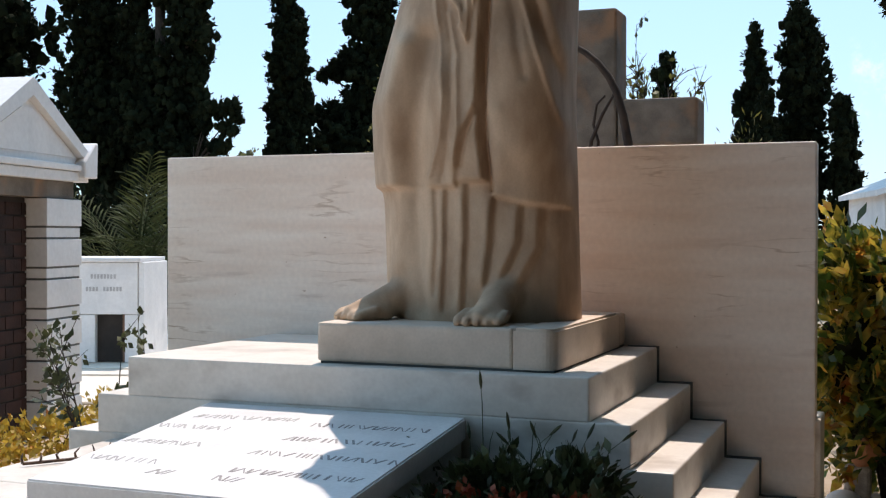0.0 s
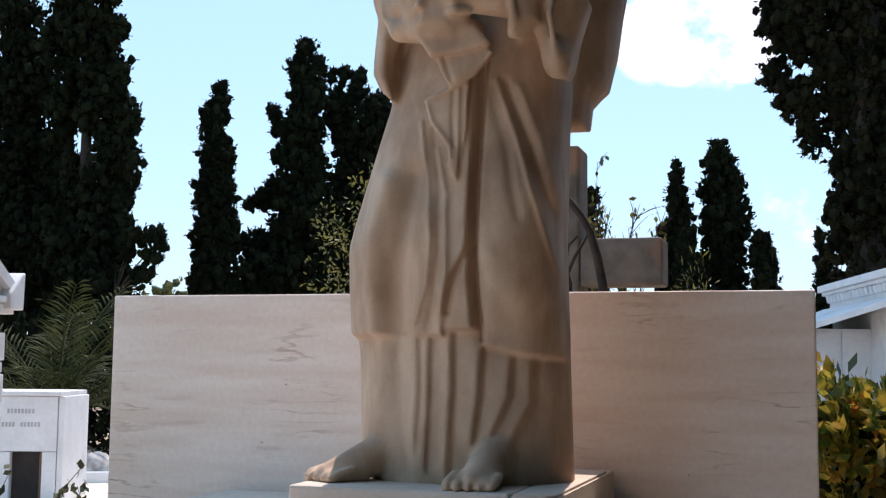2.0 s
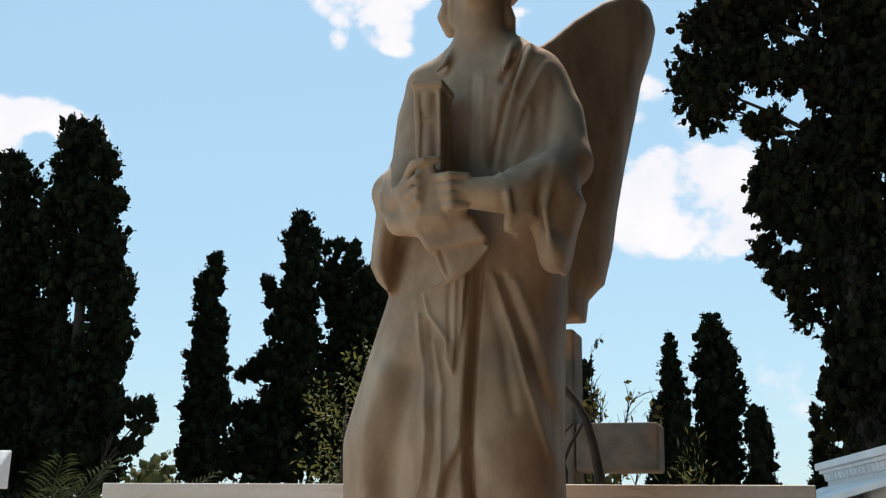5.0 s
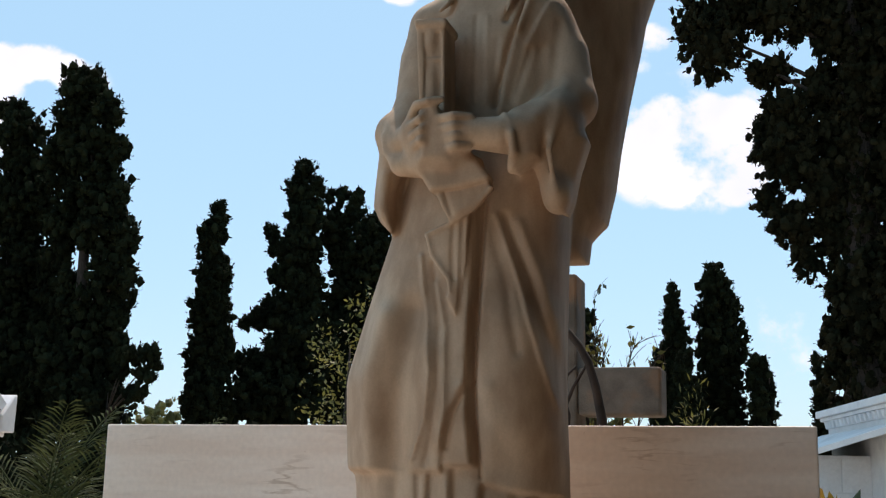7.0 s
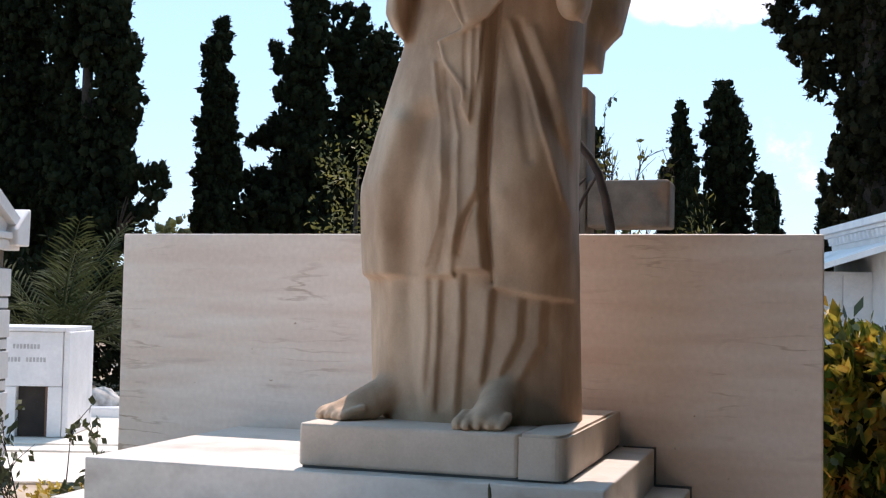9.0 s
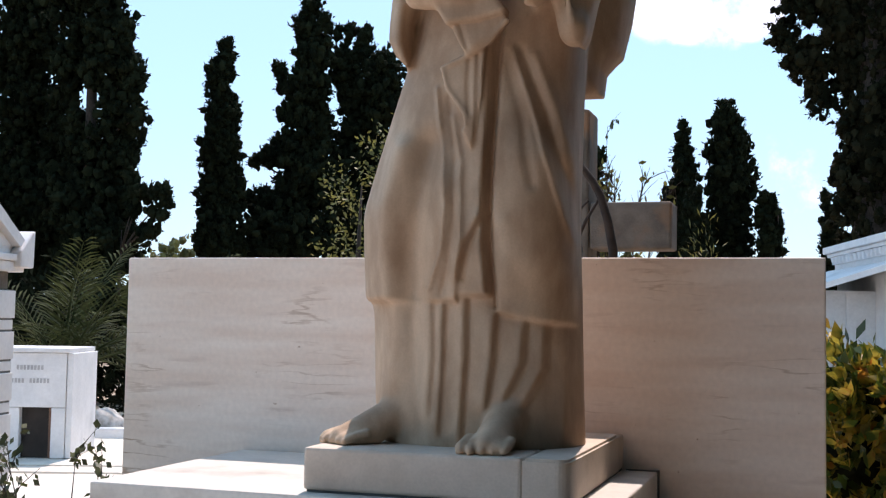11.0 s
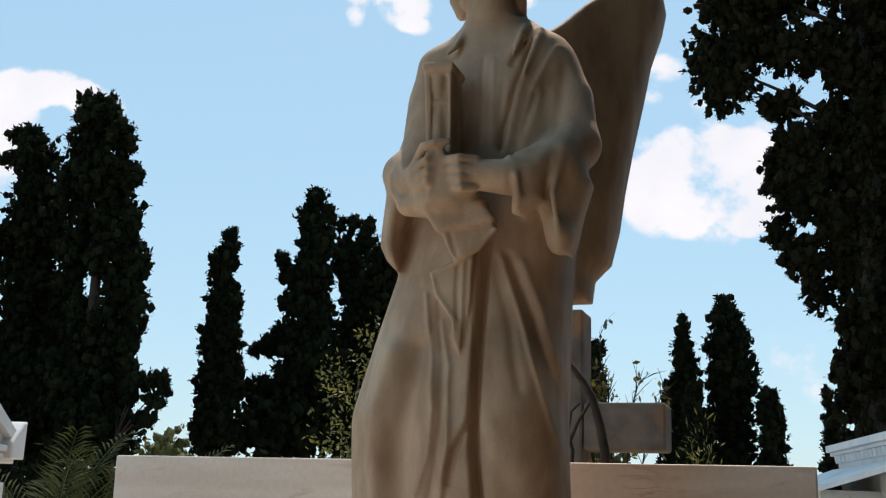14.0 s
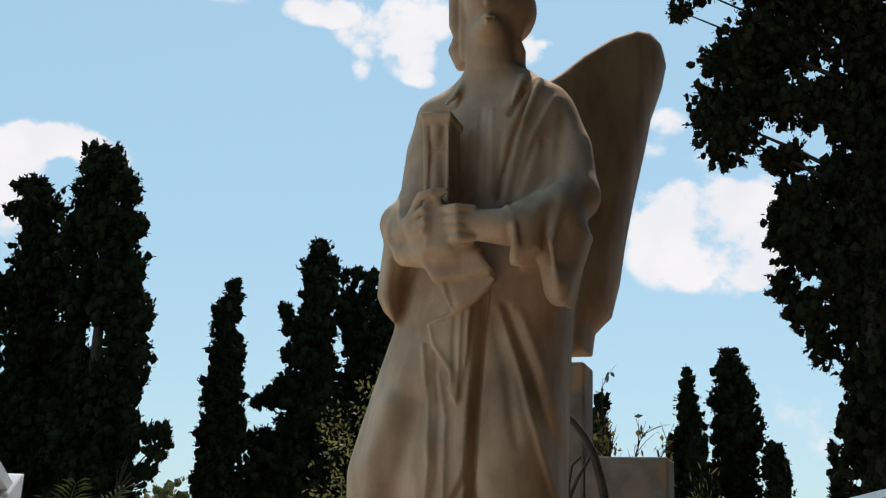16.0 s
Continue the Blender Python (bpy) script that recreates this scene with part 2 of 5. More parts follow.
def box(x0, x1, y0, y1, z0, z1, bevel=0.006, bm=None):
    own = bm is None
    bm = bm or bmesh.new()
    made = bmesh.ops.create_cube(bm, size=1)
    for v in made["verts"]:
        v.co = Vector((x0 + (v.co.x + 0.5) * (x1 - x0), y0 + (v.co.y + 0.5) * (y1 - y0), z0 + (v.co.z + 0.5) * (z1 - z0)))
    if bevel:
        edges = {e for v in made["verts"] for e in v.link_edges}
        bmesh.ops.bevel(bm, geom=list(edges), offset=bevel, segments=2, affect="EDGES", profile=0.5)
    return bm


def tube(points, radii, bm=None, sides=12, flat=1.0, caps=True):
    """A closed tube along points; radii per point; flat squeezes it along y."""
    bm = bm or bmesh.new()
    pts = [Vector(p) for p in points]
    rings = []
    for i, p in enumerate(pts):
        d = (pts[min(i + 1, len(pts) - 1)] - pts[max(i - 1, 0)]).normalized()
        a = d.orthogonal().normalized() if abs(d.y) > 0.95 else d.cross(Vector((0, 1, 0))).normalized()
        b = d.cross(a)
        rings.append([bm.verts.new(p + (a * math.cos(2 * math.pi * k / sides) + b * math.sin(2 * math.pi * k / sides) * flat) * radii[i])
                      for k in range(sides)])
    for r, s in zip(rings, rings[1:]):
        for k in range(sides):
            bm.faces.new((r[k], r[(k + 1) % sides], s[(k + 1) % sides], s[k]))
    if caps:
        bm.faces.new(rings[0][::-1])
        bm.faces.new(rings[-1])
    return bm


def blob(centre, radii, bm=None, turn=(0, 0, 0), detail=3):
    bm = bm or bmesh.new()
    m = pose(*centre, *turn) @ Matrix.Diagonal((*radii, 1))
    bmesh.ops.create_icosphere(bm, subdivisions=detail, radius=1, matrix=m)
    return bm

# ---- ground and monument ----


def ground_z(x, y):
    """Level round the plot, falling to the neighbouring terraces and far ground."""
    f = min(1.0, max(0.0, (-3.2 - x) / 2.0))
    g = min(1.0, max(0.0, (y - 3.5) / 5.0))
    low = max(f, g)
    far = min(1.0, max(0.0, (math.hypot(x, y) - 22) / 20))
    return -0.004 - 0.736 * low * low * (3 - 2 * low) - 0.33 * far * (1.0 if y > 0 else 0.0)


bm = bmesh.new()
bmesh.ops.create_grid(bm, x_segments=300, y_segments=300, size=300)
for v in bm.verts:
    v.co.z = ground_z(v.co.x, v.co.y)
ground = tagged(part("ground", bm, GROUND), "dry dusty cemetery ground with stains", "ground", kind="structure")

monument = root("back_wall", (0, 0, 0), "tall pale veined marble slab standing behind the statue", "memorial wall")
part("slab", box(-2.72, 0.708, 0.0, 0.12, 0.0, 1.772, 0.008), MARBLE_WALL, monument)
part("base_course", box(-2.735, 0.73, 0.022, 0.30, 0.0, 0.52, 0.008), MARBLE, monument)

stepped = root("stepped_base", (0, 0, 0), "stepped white marble base carrying the plinth", "steps")
for i in range(5):
    z1 = 0.825 - 0.165 * i
    z0 = max(z1 - 0.165 - 0.002, 0.0)
    e = 0.156 * i
    part("step", box(-2.03 - e, e, -1.305 - 0.001 * i, -0.022, z0, z1, 0.007), MARBLE, stepped)

for i in range(5):
    z1, e = 0.825 - 0.165 * i, 0.156 * i
    part("joint", box(e - 0.152 if i else -0.14, e + 0.007, -0.021, -0.0015, max(z1 - 0.165, 0.0), z1 + 0.005 + 0.003 * (i % 2), 0.002), JOINT, stepped, "dark soiled joint against the wall")
part("fillet_stone", box(-1.50, -1.162, -0.12, -0.0225, 0.8265, 0.852, 0.006), PLINTH, stepped, "low beige stone strip at the wall")
plinth = root("plinth", (0, 0, 0), "low beige stone plinth of fitted blocks under the statue", "plinth")
part("mortar_bed", box(-1.146, -0.157, -1.222, -0.02, 0.8255, 0.834, 0), JOINT, plinth, "dark mortar bed")
part("block", box(-1.16, -0.322, -1.230, -0.16, 0.834, 0.992, 0.012), PLINTH, plinth)
bm = bmesh.new()
outline = [(-0.318, -1.232)]
for k in range(7):
    a = -math.pi / 2 + k / 6 * math.pi / 2
    outline.append((-0.20 + 0.05 * math.cos(a), -1.182 + 0.05 * math.sin(a)))
outline += [(-0.15, -0.16), (-0.318, -0.16)]
top = [bm.verts.new((x, y, 0.992)) for x, y in outline]
low = [bm.verts.new((x, y, 0.834)) for x, y in outline]
bm.faces.new(top)
bm.faces.new(low[::-1])
for i in range(len(top)):
    bm.faces.new((low[i], low[(i + 1) % len(top)], top[(i + 1) % len(top)], top[i]))
bmesh.ops.recalc_face_normals(bm, faces=bm.faces[:])
bmesh.ops.bevel(bm, geom=[e for e in bm.edges if e.verts[0].co.z > 0.9 and e.verts[1].co.z > 0.9], offset=0.01, segments=2, affect="EDGES")
part("block", bm, PLINTH, plinth)
part("block", box(-1.153, -0.15, -0.157, -0.024, 0.834, 0.985, 0.012), PLINTH, plinth)

# ---- the grave in front ----
grave = root("grave_slab", (0, 0, 0), "sloping white marble grave slab with engraved lines", "gravestone")


def slab_z(y):
    return 0.652 + (y + 1.31) * 0.1


bm = box(-1.62, -0.48, -2.42, -1.312, 0.0, 1.0, 0.0)
for v in bm.verts:
    v.co.z = slab_z(v.co.y) - (0 if v.co.z > 0.5 else 0.085)
bmesh.ops.bevel(bm, geom=bm.edges[:], offset=0.006, segments=2, affect="EDGES")
part("top_slab", bm, SLAB, grave)
bm = box(-1.60, -0.495, -2.40, -1.32, 0.0, 1.0, 0.0)
for v in bm.verts:
    v.co.z = slab_z(v.co.y) - 0.087 if v.co.z > 0.5 else 0.0
part("chest", bm, MARBLE, grave)
# lines of writing, as upright bars of the letters' size: start and end of each line on the slab
LINES = [((-1.53, -1.53), (-1.08, -1.50)), ((-1.01, -1.55), (-0.53, -1.53)), ((-1.60, -1.69), (-1.29, -1.68)), ((-1.01, -1.75), (-0.52, -1.73)), ((-1.59, -1.91), (-1.27, -1.90)), ((-1.04, -1.94), (-0.49, -1.94)), ((-1.58, -2.13), (-1.28, -2.13)), ((-1.00, -2.15), (-0.53, -2.15)), ((-1.26, -2.23), (-1.16, -2.23)), ((-1.01, -2.24), (-0.88, -2.25))]
for (x0, y0), (x1, y1) in LINES:
    x = x0
    while x < x1 - 0.01:
        f = (x - x0) / (x1 - x0)
        w, y = random.choice((0.005, 0.007, 0.010)), y0 + (y1 - y0) * f
        lean = random.choice((-0.012, 0.0, 0.0, 0.012))
        bm = box(x, x + w, y - 0.024, y + 0.024, 0, 0.002, 0)
        for v in bm.verts:
            v.co.x += lean * (1 if v.co.y > y else -1)
            v.co.z = slab_z(v.co.y) - 0.002 + v.co.z * 1.6
        # paler bars left of the statue's shadow edge: sun glare put into their colour
        part("engraved_bar", bm, PALE_LETTER if x < -1.0 else LETTER, grave)
        x += w + random.choice((0.010, 0.013, 0.017, 0.030))

kerb = root("grave_kerb", (0, 0, 0), "low white marble kerb bordering the grave plot", "kerb")
part("kerb_stone", box(-2.75, -1.63, -2.44, -2.2, 0.0, 0.47, 0.008), MARBLE, kerb)
part("kerb_stone", box(-2.1, -1.63, -2.196, -1.312, 0.0, 0.47, 0.008), MARBLE, kerb)
part("kerb_stone", box(-2.75, -2.5, -2.196, -1.312, 0.0, 0.30, 0.008), MARBLE, kerb)
part("kerb_stone", box(-0.47, 0.95, -2.9, -2.72, 0.0, 0.34, 0.008), MARBLE, kerb)
part("kerb_stone", box(0.78, 0.95, -2.716, -1.32, 0.0, 0.34, 0.008), MARBLE, kerb)
part("soil_bed", box(-0.49, 0.78, -2.72, -1.312, 0.0, 0.27, 0.01), SOIL, kerb, "dark planting soil")

# ---- the statue: one carved form, blended from rounded masses and cloth folds ----
VOXEL = 0.008
LOW, SIZE = Vector((-1.30, -1.34, 0.976)), Vector((1.80, 1.86, 3.12))
PROFILE_Z = [0.985, 1.16, 1.50, 1.56, 1.74, 1.90, 2.06, 2.26, 2.46, 2.70, 3.00, 3.20, 3.36, 3.46, 3.53, 3.58]
PROFILE_L = [-1.055, -1.075, -1.085, -1.10, -1.105, -1.105, -1.06, -1.00, -0.94, -0.89, -0.885, -0.865, -0.83, -0.77, -0.70, -0.63]
PROFILE_R = [-0.205, -0.212, -0.222, -0.222, -0.228, -0.23, -0.228, -0.225, -0.222, -0.21, -0.20, -0.19, -0.19, -0.22, -0.30, -0.40]
PROFILE_F = [-1.02, -1.01, -1.02, -1.02, -1.04, -1.06, -1.05, -1.04, -1.02, -0.99, -0.96, -0.94, -0.92, -0.89, -0.86, -0.84]


def line_distance(x, z, line):
    best = np.full(x.shape, 9.0)
    for (ax, az), (bx, bz) in zip(line, line[1:]):
        dx, dz = bx - ax, bz - az
        f = np.clip(((x - ax) * dx + (z - az) * dz) / (dx * dx + dz * dz), 0, 1)
        best = np.minimum(best, np.hypot(x - ax - f * dx, z - az - f * dz))
    return best


def polygon_distance(x, z, outline):
    """Signed distance to a closed outline, below zero inside."""
    inside = np.zeros(x.shape, bool)
    for (ax, az), (bx, bz) in zip(outline, outline[1:] + outline[:1]):
        if az != bz:
            inside ^= ((az > z) != (bz > z)) & (x < (bx - ax) * (z - az) / (bz - az) + ax)
    return np.where(inside, -1, 1) * line_distance(x, z, outline + outline[:1])


def soft(v, w):
    return 1 / (1 + np.exp(-np.clip(v / w, -40, 40)))


def groove(x, z, line, width, height):
    return height * np.exp(-(line_distance(x, z, line) / width) ** 2)


def lip(x, z, line, height, reach, side=-1, sharp=0.004, fade=0.03):
    """Cloth that rises to an edge along a falling line and drops sharply beyond it; side -1 rises from the left."""
    zs = [p[1] for p in line][::-1]
    s = (x - np.interp(z, zs, [p[0] for p in line][::-1])) * -side
    window = soft(z - zs[0], fade / 3) * soft(zs[-1] - z, fade / 3)
    return height * np.exp(-np.maximum(-s, 0) / reach) * soft(-s, sharp) * window


def cloth(x, z):
    """How far the carved cloth stands out towards the front at (x, z)."""
    edge = np.interp(z, [1.5, 1.73, 1.90, 2.23, 2.54, 2.7], [-0.500, -0.515, -0.520, -0.520, -0.515, -0.515])
    hem = np.where(x < -0.632, 1.545, np.where(x < edge, 1.568, np.interp(x, [-0.53, -0.46, -0.37, -0.17], [1.535, 1.50, 1.48, 1.45])))
    over = soft(z - hem, 0.004)
    under = 1 - over
    out = np.zeros_like(x)
    for line, width, height in (
            ([(-0.75, 2.148), (-0.785, 1.934), (-0.805, 1.741), (-0.813, 1.57)], 0.055, -0.060),
            ([(-0.874, 2.131), (-0.927, 1.893), (-0.93, 1.677), (-0.927, 1.544)], 0.055, 0.045),
            ([(-0.724, 2.364), (-0.686, 2.103), (-0.668, 1.91), (-0.685, 1.74), (-0.75, 1.587)], 0.011, 0.020),
            ([(-0.674, 2.339), (-0.642, 2.102), (-0.634, 1.867), (-0.658, 1.697), (-0.696, 1.57)], 0.012, -0.016),
            ([(-0.655, 2.252), (-0.612, 2.079), (-0.603, 1.782), (-0.63, 1.634)], 0.010, 0.015),
            ([(-0.662, 1.995), (-0.647, 1.697)], 0.06, 0.030),
            ([(-0.346, 2.071), (-0.353, 1.737)], 0.125, 0.055),
            ([(-0.451, 1.843), (-0.433, 1.613)], 0.035, 0.014),
            ([(-0.435, 2.519), (-0.346, 2.26), (-0.279, 2.027), (-0.213, 1.757)], 0.011, 0.016),
            ([(-0.405, 2.517), (-0.316, 2.28), (-0.245, 2.026), (-0.18, 1.736)], 0.015, -0.022),
            ([(-0.35, 2.493), (-0.277, 2.299), (-0.216, 2.088), (-0.172, 1.838)], 0.016, 0.014),
            ([(-0.466, 2.5), (-0.391, 2.241), (-0.345, 1.987)], 0.018, -0.012),
            ([(-0.502, 3.365), (-0.49, 2.988)], 0.010, 0.008), ([(-0.55, 3.37), (-0.542, 2.991)], 0.010, -0.009),
            ([(-0.596, 3.274), (-0.592, 2.994)], 0.012, 0.007), ([(-0.457, 3.263), (-0.464, 2.998)], 0.012, -0.010),
            ([(-0.632, 3.503), (-0.669, 3.41), (-0.816, 3.368)], 0.012, -0.018)):
        out += groove(x, z, line, width, height)
    out += lip(x, z, [(-0.502, 2.588), (-0.514, 2.204), (-0.523, 1.886), (-0.521, 1.739), (-0.506, 1.538)], 0.055, 0.09)
    out += groove(x, z, [(-0.486, 2.587), (-0.499, 2.203), (-0.508, 1.886), (-0.506, 1.739), (-0.493, 1.529)], 0.014, -0.055)
    out += lip(x, z, [(-0.523, 1.882), (-0.592, 1.76), (-0.626, 1.634), (-0.633, 1.545)], 0.030, 0.05)
    out += groove(x, z, [(-0.51, 1.882), (-0.579, 1.76), (-0.612, 1.634)], 0.010, -0.022)
    out += lip(x, z, [(-0.321, 3.503), (-0.388, 3.257), (-0.43, 3.043), (-0.44, 2.937)], 0.040, 0.06, 1)
    out += groove(x, z, [(-0.389, 3.459), (-0.425, 3.344)], 0.013, -0.035)
    out += groove(x, z, [(-0.337, 3.474), (-0.409, 3.235), (-0.447, 3.044), (-0.454, 2.969)], 0.012, -0.035)
    out += lip(x, z, [(-0.257, 3.442), (-0.34, 3.229), (-0.398, 2.97)], 0.026, 0.05, 1)
    out += groove(x, z, [(-0.328, 3.204), (-0.389, 2.981)], 0.018, -0.022)
    pleats = np.zeros_like(x)
    for line, reach, height in (
            ([(-0.745, 1.548), (-0.737, 1.34), (-0.756, 1.108)], 0.05, 0.020),
            ([(-0.692, 1.548), (-0.697, 1.317), (-0.711, 1.04)], 0.030, 0.034),
            ([(-0.604, 1.574), (-0.603, 1.34), (-0.622, 1.019)], 0.055, 0.044),
            ([(-0.488, 1.518), (-0.501, 1.318), (-0.525, 1.136)], 0.055, 0.046),
            ([(-0.385, 1.472), (-0.392, 1.318), (-0.463, 1.159)], 0.050, 0.040),
            ([(-0.312, 1.464), (-0.316, 1.296), (-0.396, 1.138)], 0.035, 0.036),
            ([(-0.249, 1.457), (-0.237, 1.252), (-0.241, 1.029)], 0.035, 0.036),
            ([(-0.187, 1.441), (-0.181, 1.031)], 0.03, 0.025)):
        pleats += lip(x, z, line, height, reach, -1, 0.005, 0.05)
        pleats += groove(x, z, [(a + 0.014, b) for a, b in line], 0.011, -0.009)
    pleats += groove(x, z, [(-0.914, 1.515), (-0.914, 1.269), (-0.965, 1.151)], 0.05, 0.02)
    pleats += groove(x, z, [(-0.825, 1.515), (-0.817, 1.223), (-0.774, 1.05)], 0.03, -0.014)
    return 0.66 * out * over - 0.032 * under + 0.7 * pleats * under


class Carving:
    """A block of space that holds the distance to the carved surface."""

    def __init__(self):
        self.axes = [np.arange(LOW[i], LOW[i] + SIZE[i], VOXEL, dtype=np.float32) for i in range(3)]
        self.d = np.full([len(a) for a in self.axes], 0.5, np.float32)

    def join(self, low, high, k, shape, cut=False):
        reach = k + 3 * VOXEL
        cells = tuple(slice(max(0, int(np.searchsorted(a, lo - reach))), int(np.searchsorted(a, hi + reach))) for a, lo, hi in zip(self.axes, low, high))
        x, y, z = np.meshgrid(*[a[c] for a, c in zip(self.axes, cells)], indexing="ij", sparse=True)
        a, b = self.d[cells], shape(x, y, z).astype(np.float32)
        if cut:
            a, b = -a, b
        h = np.clip(0.5 + 0.5 * (a - b) / k, 0, 1)
        m = a + (b - a) * h - k * h * (1 - h)
        self.d[cells] = -m if cut else m

    def rope(self, points, radii, k=0.02, flat=1.0, cut=False):
        """A run of tapering round lengths; flat under 1 squeezes it front to back."""
        pts = [Vector(p) for p in points]
        big = max(radii)

        def shape(x, y, z):
            best = None
            for p, q, r, s in zip(pts, pts[1:], radii, radii[1:]):
                d = q - p
                f = np.clip(((x - p.x) * d.x + (y - p.y) * d.y + (z - p.z) * d.z) / d.length_squared, 0, 1)
                v = np.sqrt((x - p.x - f * d.x) ** 2 + ((y - p.y - f * d.y) / flat) ** 2 + (z - p.z - f * d.z) ** 2) - (r + (s - r) * f)
                best = v if best is None else np.minimum(best, v)
            return best
        self.join([min(p[i] for p in pts) - big for i in range(3)], [max(p[i] for p in pts) + big for i in range(3)], k, shape, cut)

    def ball(self, c, r, k=0.02):
        def shape(x, y, z):
            q = np.sqrt(((x - c[0]) / r[0]) ** 2 + ((y - c[1]) / r[1]) ** 2 + ((z - c[2]) / r[2]) ** 2)
            return (q - 1) * min(r) * np.maximum(1, 0.5 + 0.5 * q)
        self.join([c[i] - r[i] for i in range(3)], [c[i] + r[i] for i in range(3)], k, shape)

    def sheet(self, outline, y, slope, half, edge, k=0.015, cut=False, rise=0.0):
        """A rounded plate of an outline in x and z, about the plane y + slope * x + rise * z."""
        xs, zs = [p[0] for p in outline], [p[1] for p in outline]
        span = math.hypot(1, slope)
        flatter = [(px * span, pz) for px, pz in outline]
        ends = [y + slope * px + rise * pz for px, pz in outline]

        def shape(x, yy, z):
            two = polygon_distance(*np.broadcast_arrays((x * span).astype(np.float64), z), flatter)
            a, b = two + edge, np.abs(yy - y - slope * x - rise * z) / span - half + edge
            return np.hypot(np.maximum(a, 0), np.maximum(b, 0)) + np.minimum(np.maximum(a, b), 0) - edge
        self.join((min(xs), min(ends) - half * span, min(zs)), (max(xs), max(ends) + half * span, max(zs)), k, shape, cut)

    def body(self):
        x, y, z = np.meshgrid(*self.axes, indexing="ij", sparse=True)
        row = self.axes[2].astype(np.float64)
        smooth = lambda p, n=9: np.convolve(np.pad(np.interp(row, PROFILE_Z, p), n // 2, mode="edge"), np.ones(n) / n, "valid")[None, None]
        left, right, front = smooth(PROFILE_L), smooth(PROFILE_R), smooth(PROFILE_F, 17)
        back = np.full(row.shape, -0.36)[None, None] - np.clip(z - 3.3, 0, 1) * 0.5
        ex = (x - (left + right) / 2) / ((right - left) / 2)
        ey = (y - (front + back) / 2) / ((back - front) / 2)
        size = np.minimum(right - left, back - front) / 2
        d = ((np.abs(ex) ** 2.5 + np.abs(ey) ** 2.5) ** 0.4 - 1).astype(np.float32) * size.astype(np.float32)
        fx, fz = np.meshgrid(self.axes[0].astype(np.float64), row, indexing="ij")
        d -= cloth(fx, fz)[:, None].astype(np.float32) * np.clip(-ey * 1.7, 0, 1).astype(np.float32)
        d = np.maximum(d, (z - 3.58).astype(np.float32))
        self.d = np.minimum(self.d, d)

    def surface(self):
        """The zero surface as verts and quads, one vertex in each cell that it crosses."""
        d = self.d
        d[:, :, 0] = np.maximum(d[:, :, 0], 0.004)
        n = [s - 1 for s in d.shape]
        corner = lambda i, j, k: d[i:n[0] + i, j:n[1] + j, k:n[2] + k]
        count = np.zeros(n, np.int8)
        for c in range(8):
            count += corner(c & 1, c >> 1 & 1, c >> 2) < 0
        cell = np.argwhere((count > 0) & (count < 8))
        index = np.full(n, -1, np.int32)
        index[tuple(cell.T)] = np.arange(len(cell))
        total, hits = np.zeros((len(cell), 3)), np.zeros((len(cell), 1))
        for axis in range(3):
            u, v = [a for a in range(3) if a != axis]
            for s in range(4):
                o = np.zeros(3, int)
                o[u], o[v] = s & 1, s >> 1
                e = o.copy()
                e[axis] = 1
                a, b = d[tuple((cell + o).T)], d[tuple((cell + e).T)]
                cross = ((a < 0) != (b < 0))
                f = np.where(cross, a / np.where(cross, a - b, 1), 0)
                p = np.tile(o.astype(float), (len(cell), 1))
                p[:, axis] = f
                total += p * cross[:, None]
                hits += cross[:, None]
        verts = (cell + total / hits) * VOXEL + np.array(LOW)
        quads = []
        for axis in range(3):
            u, v = (axis + 1) % 3, (axis + 2) % 3
            a = np.moveaxis(d, (axis, u, v), (0, 1, 2))[:-1, 1:-1, 1:-1]
            b = np.moveaxis(d, (axis, u, v), (0, 1, 2))[1:, 1:-1, 1:-1]
            ids = np.moveaxis(index, (axis, u, v), (0, 1, 2))
            at = np.argwhere((a < 0) != (b < 0))
            i, j, k = at.T
            q = np.stack([ids[i, j, k], ids[i, j + 1, k], ids[i, j + 1, k + 1], ids[i, j, k + 1]], 1)
            outward = (a < 0)[tuple(at.T)]
            quads.append(np.where(outward[:, None], q, q[:, ::-1]))
        return verts, np.concatenate(quads)


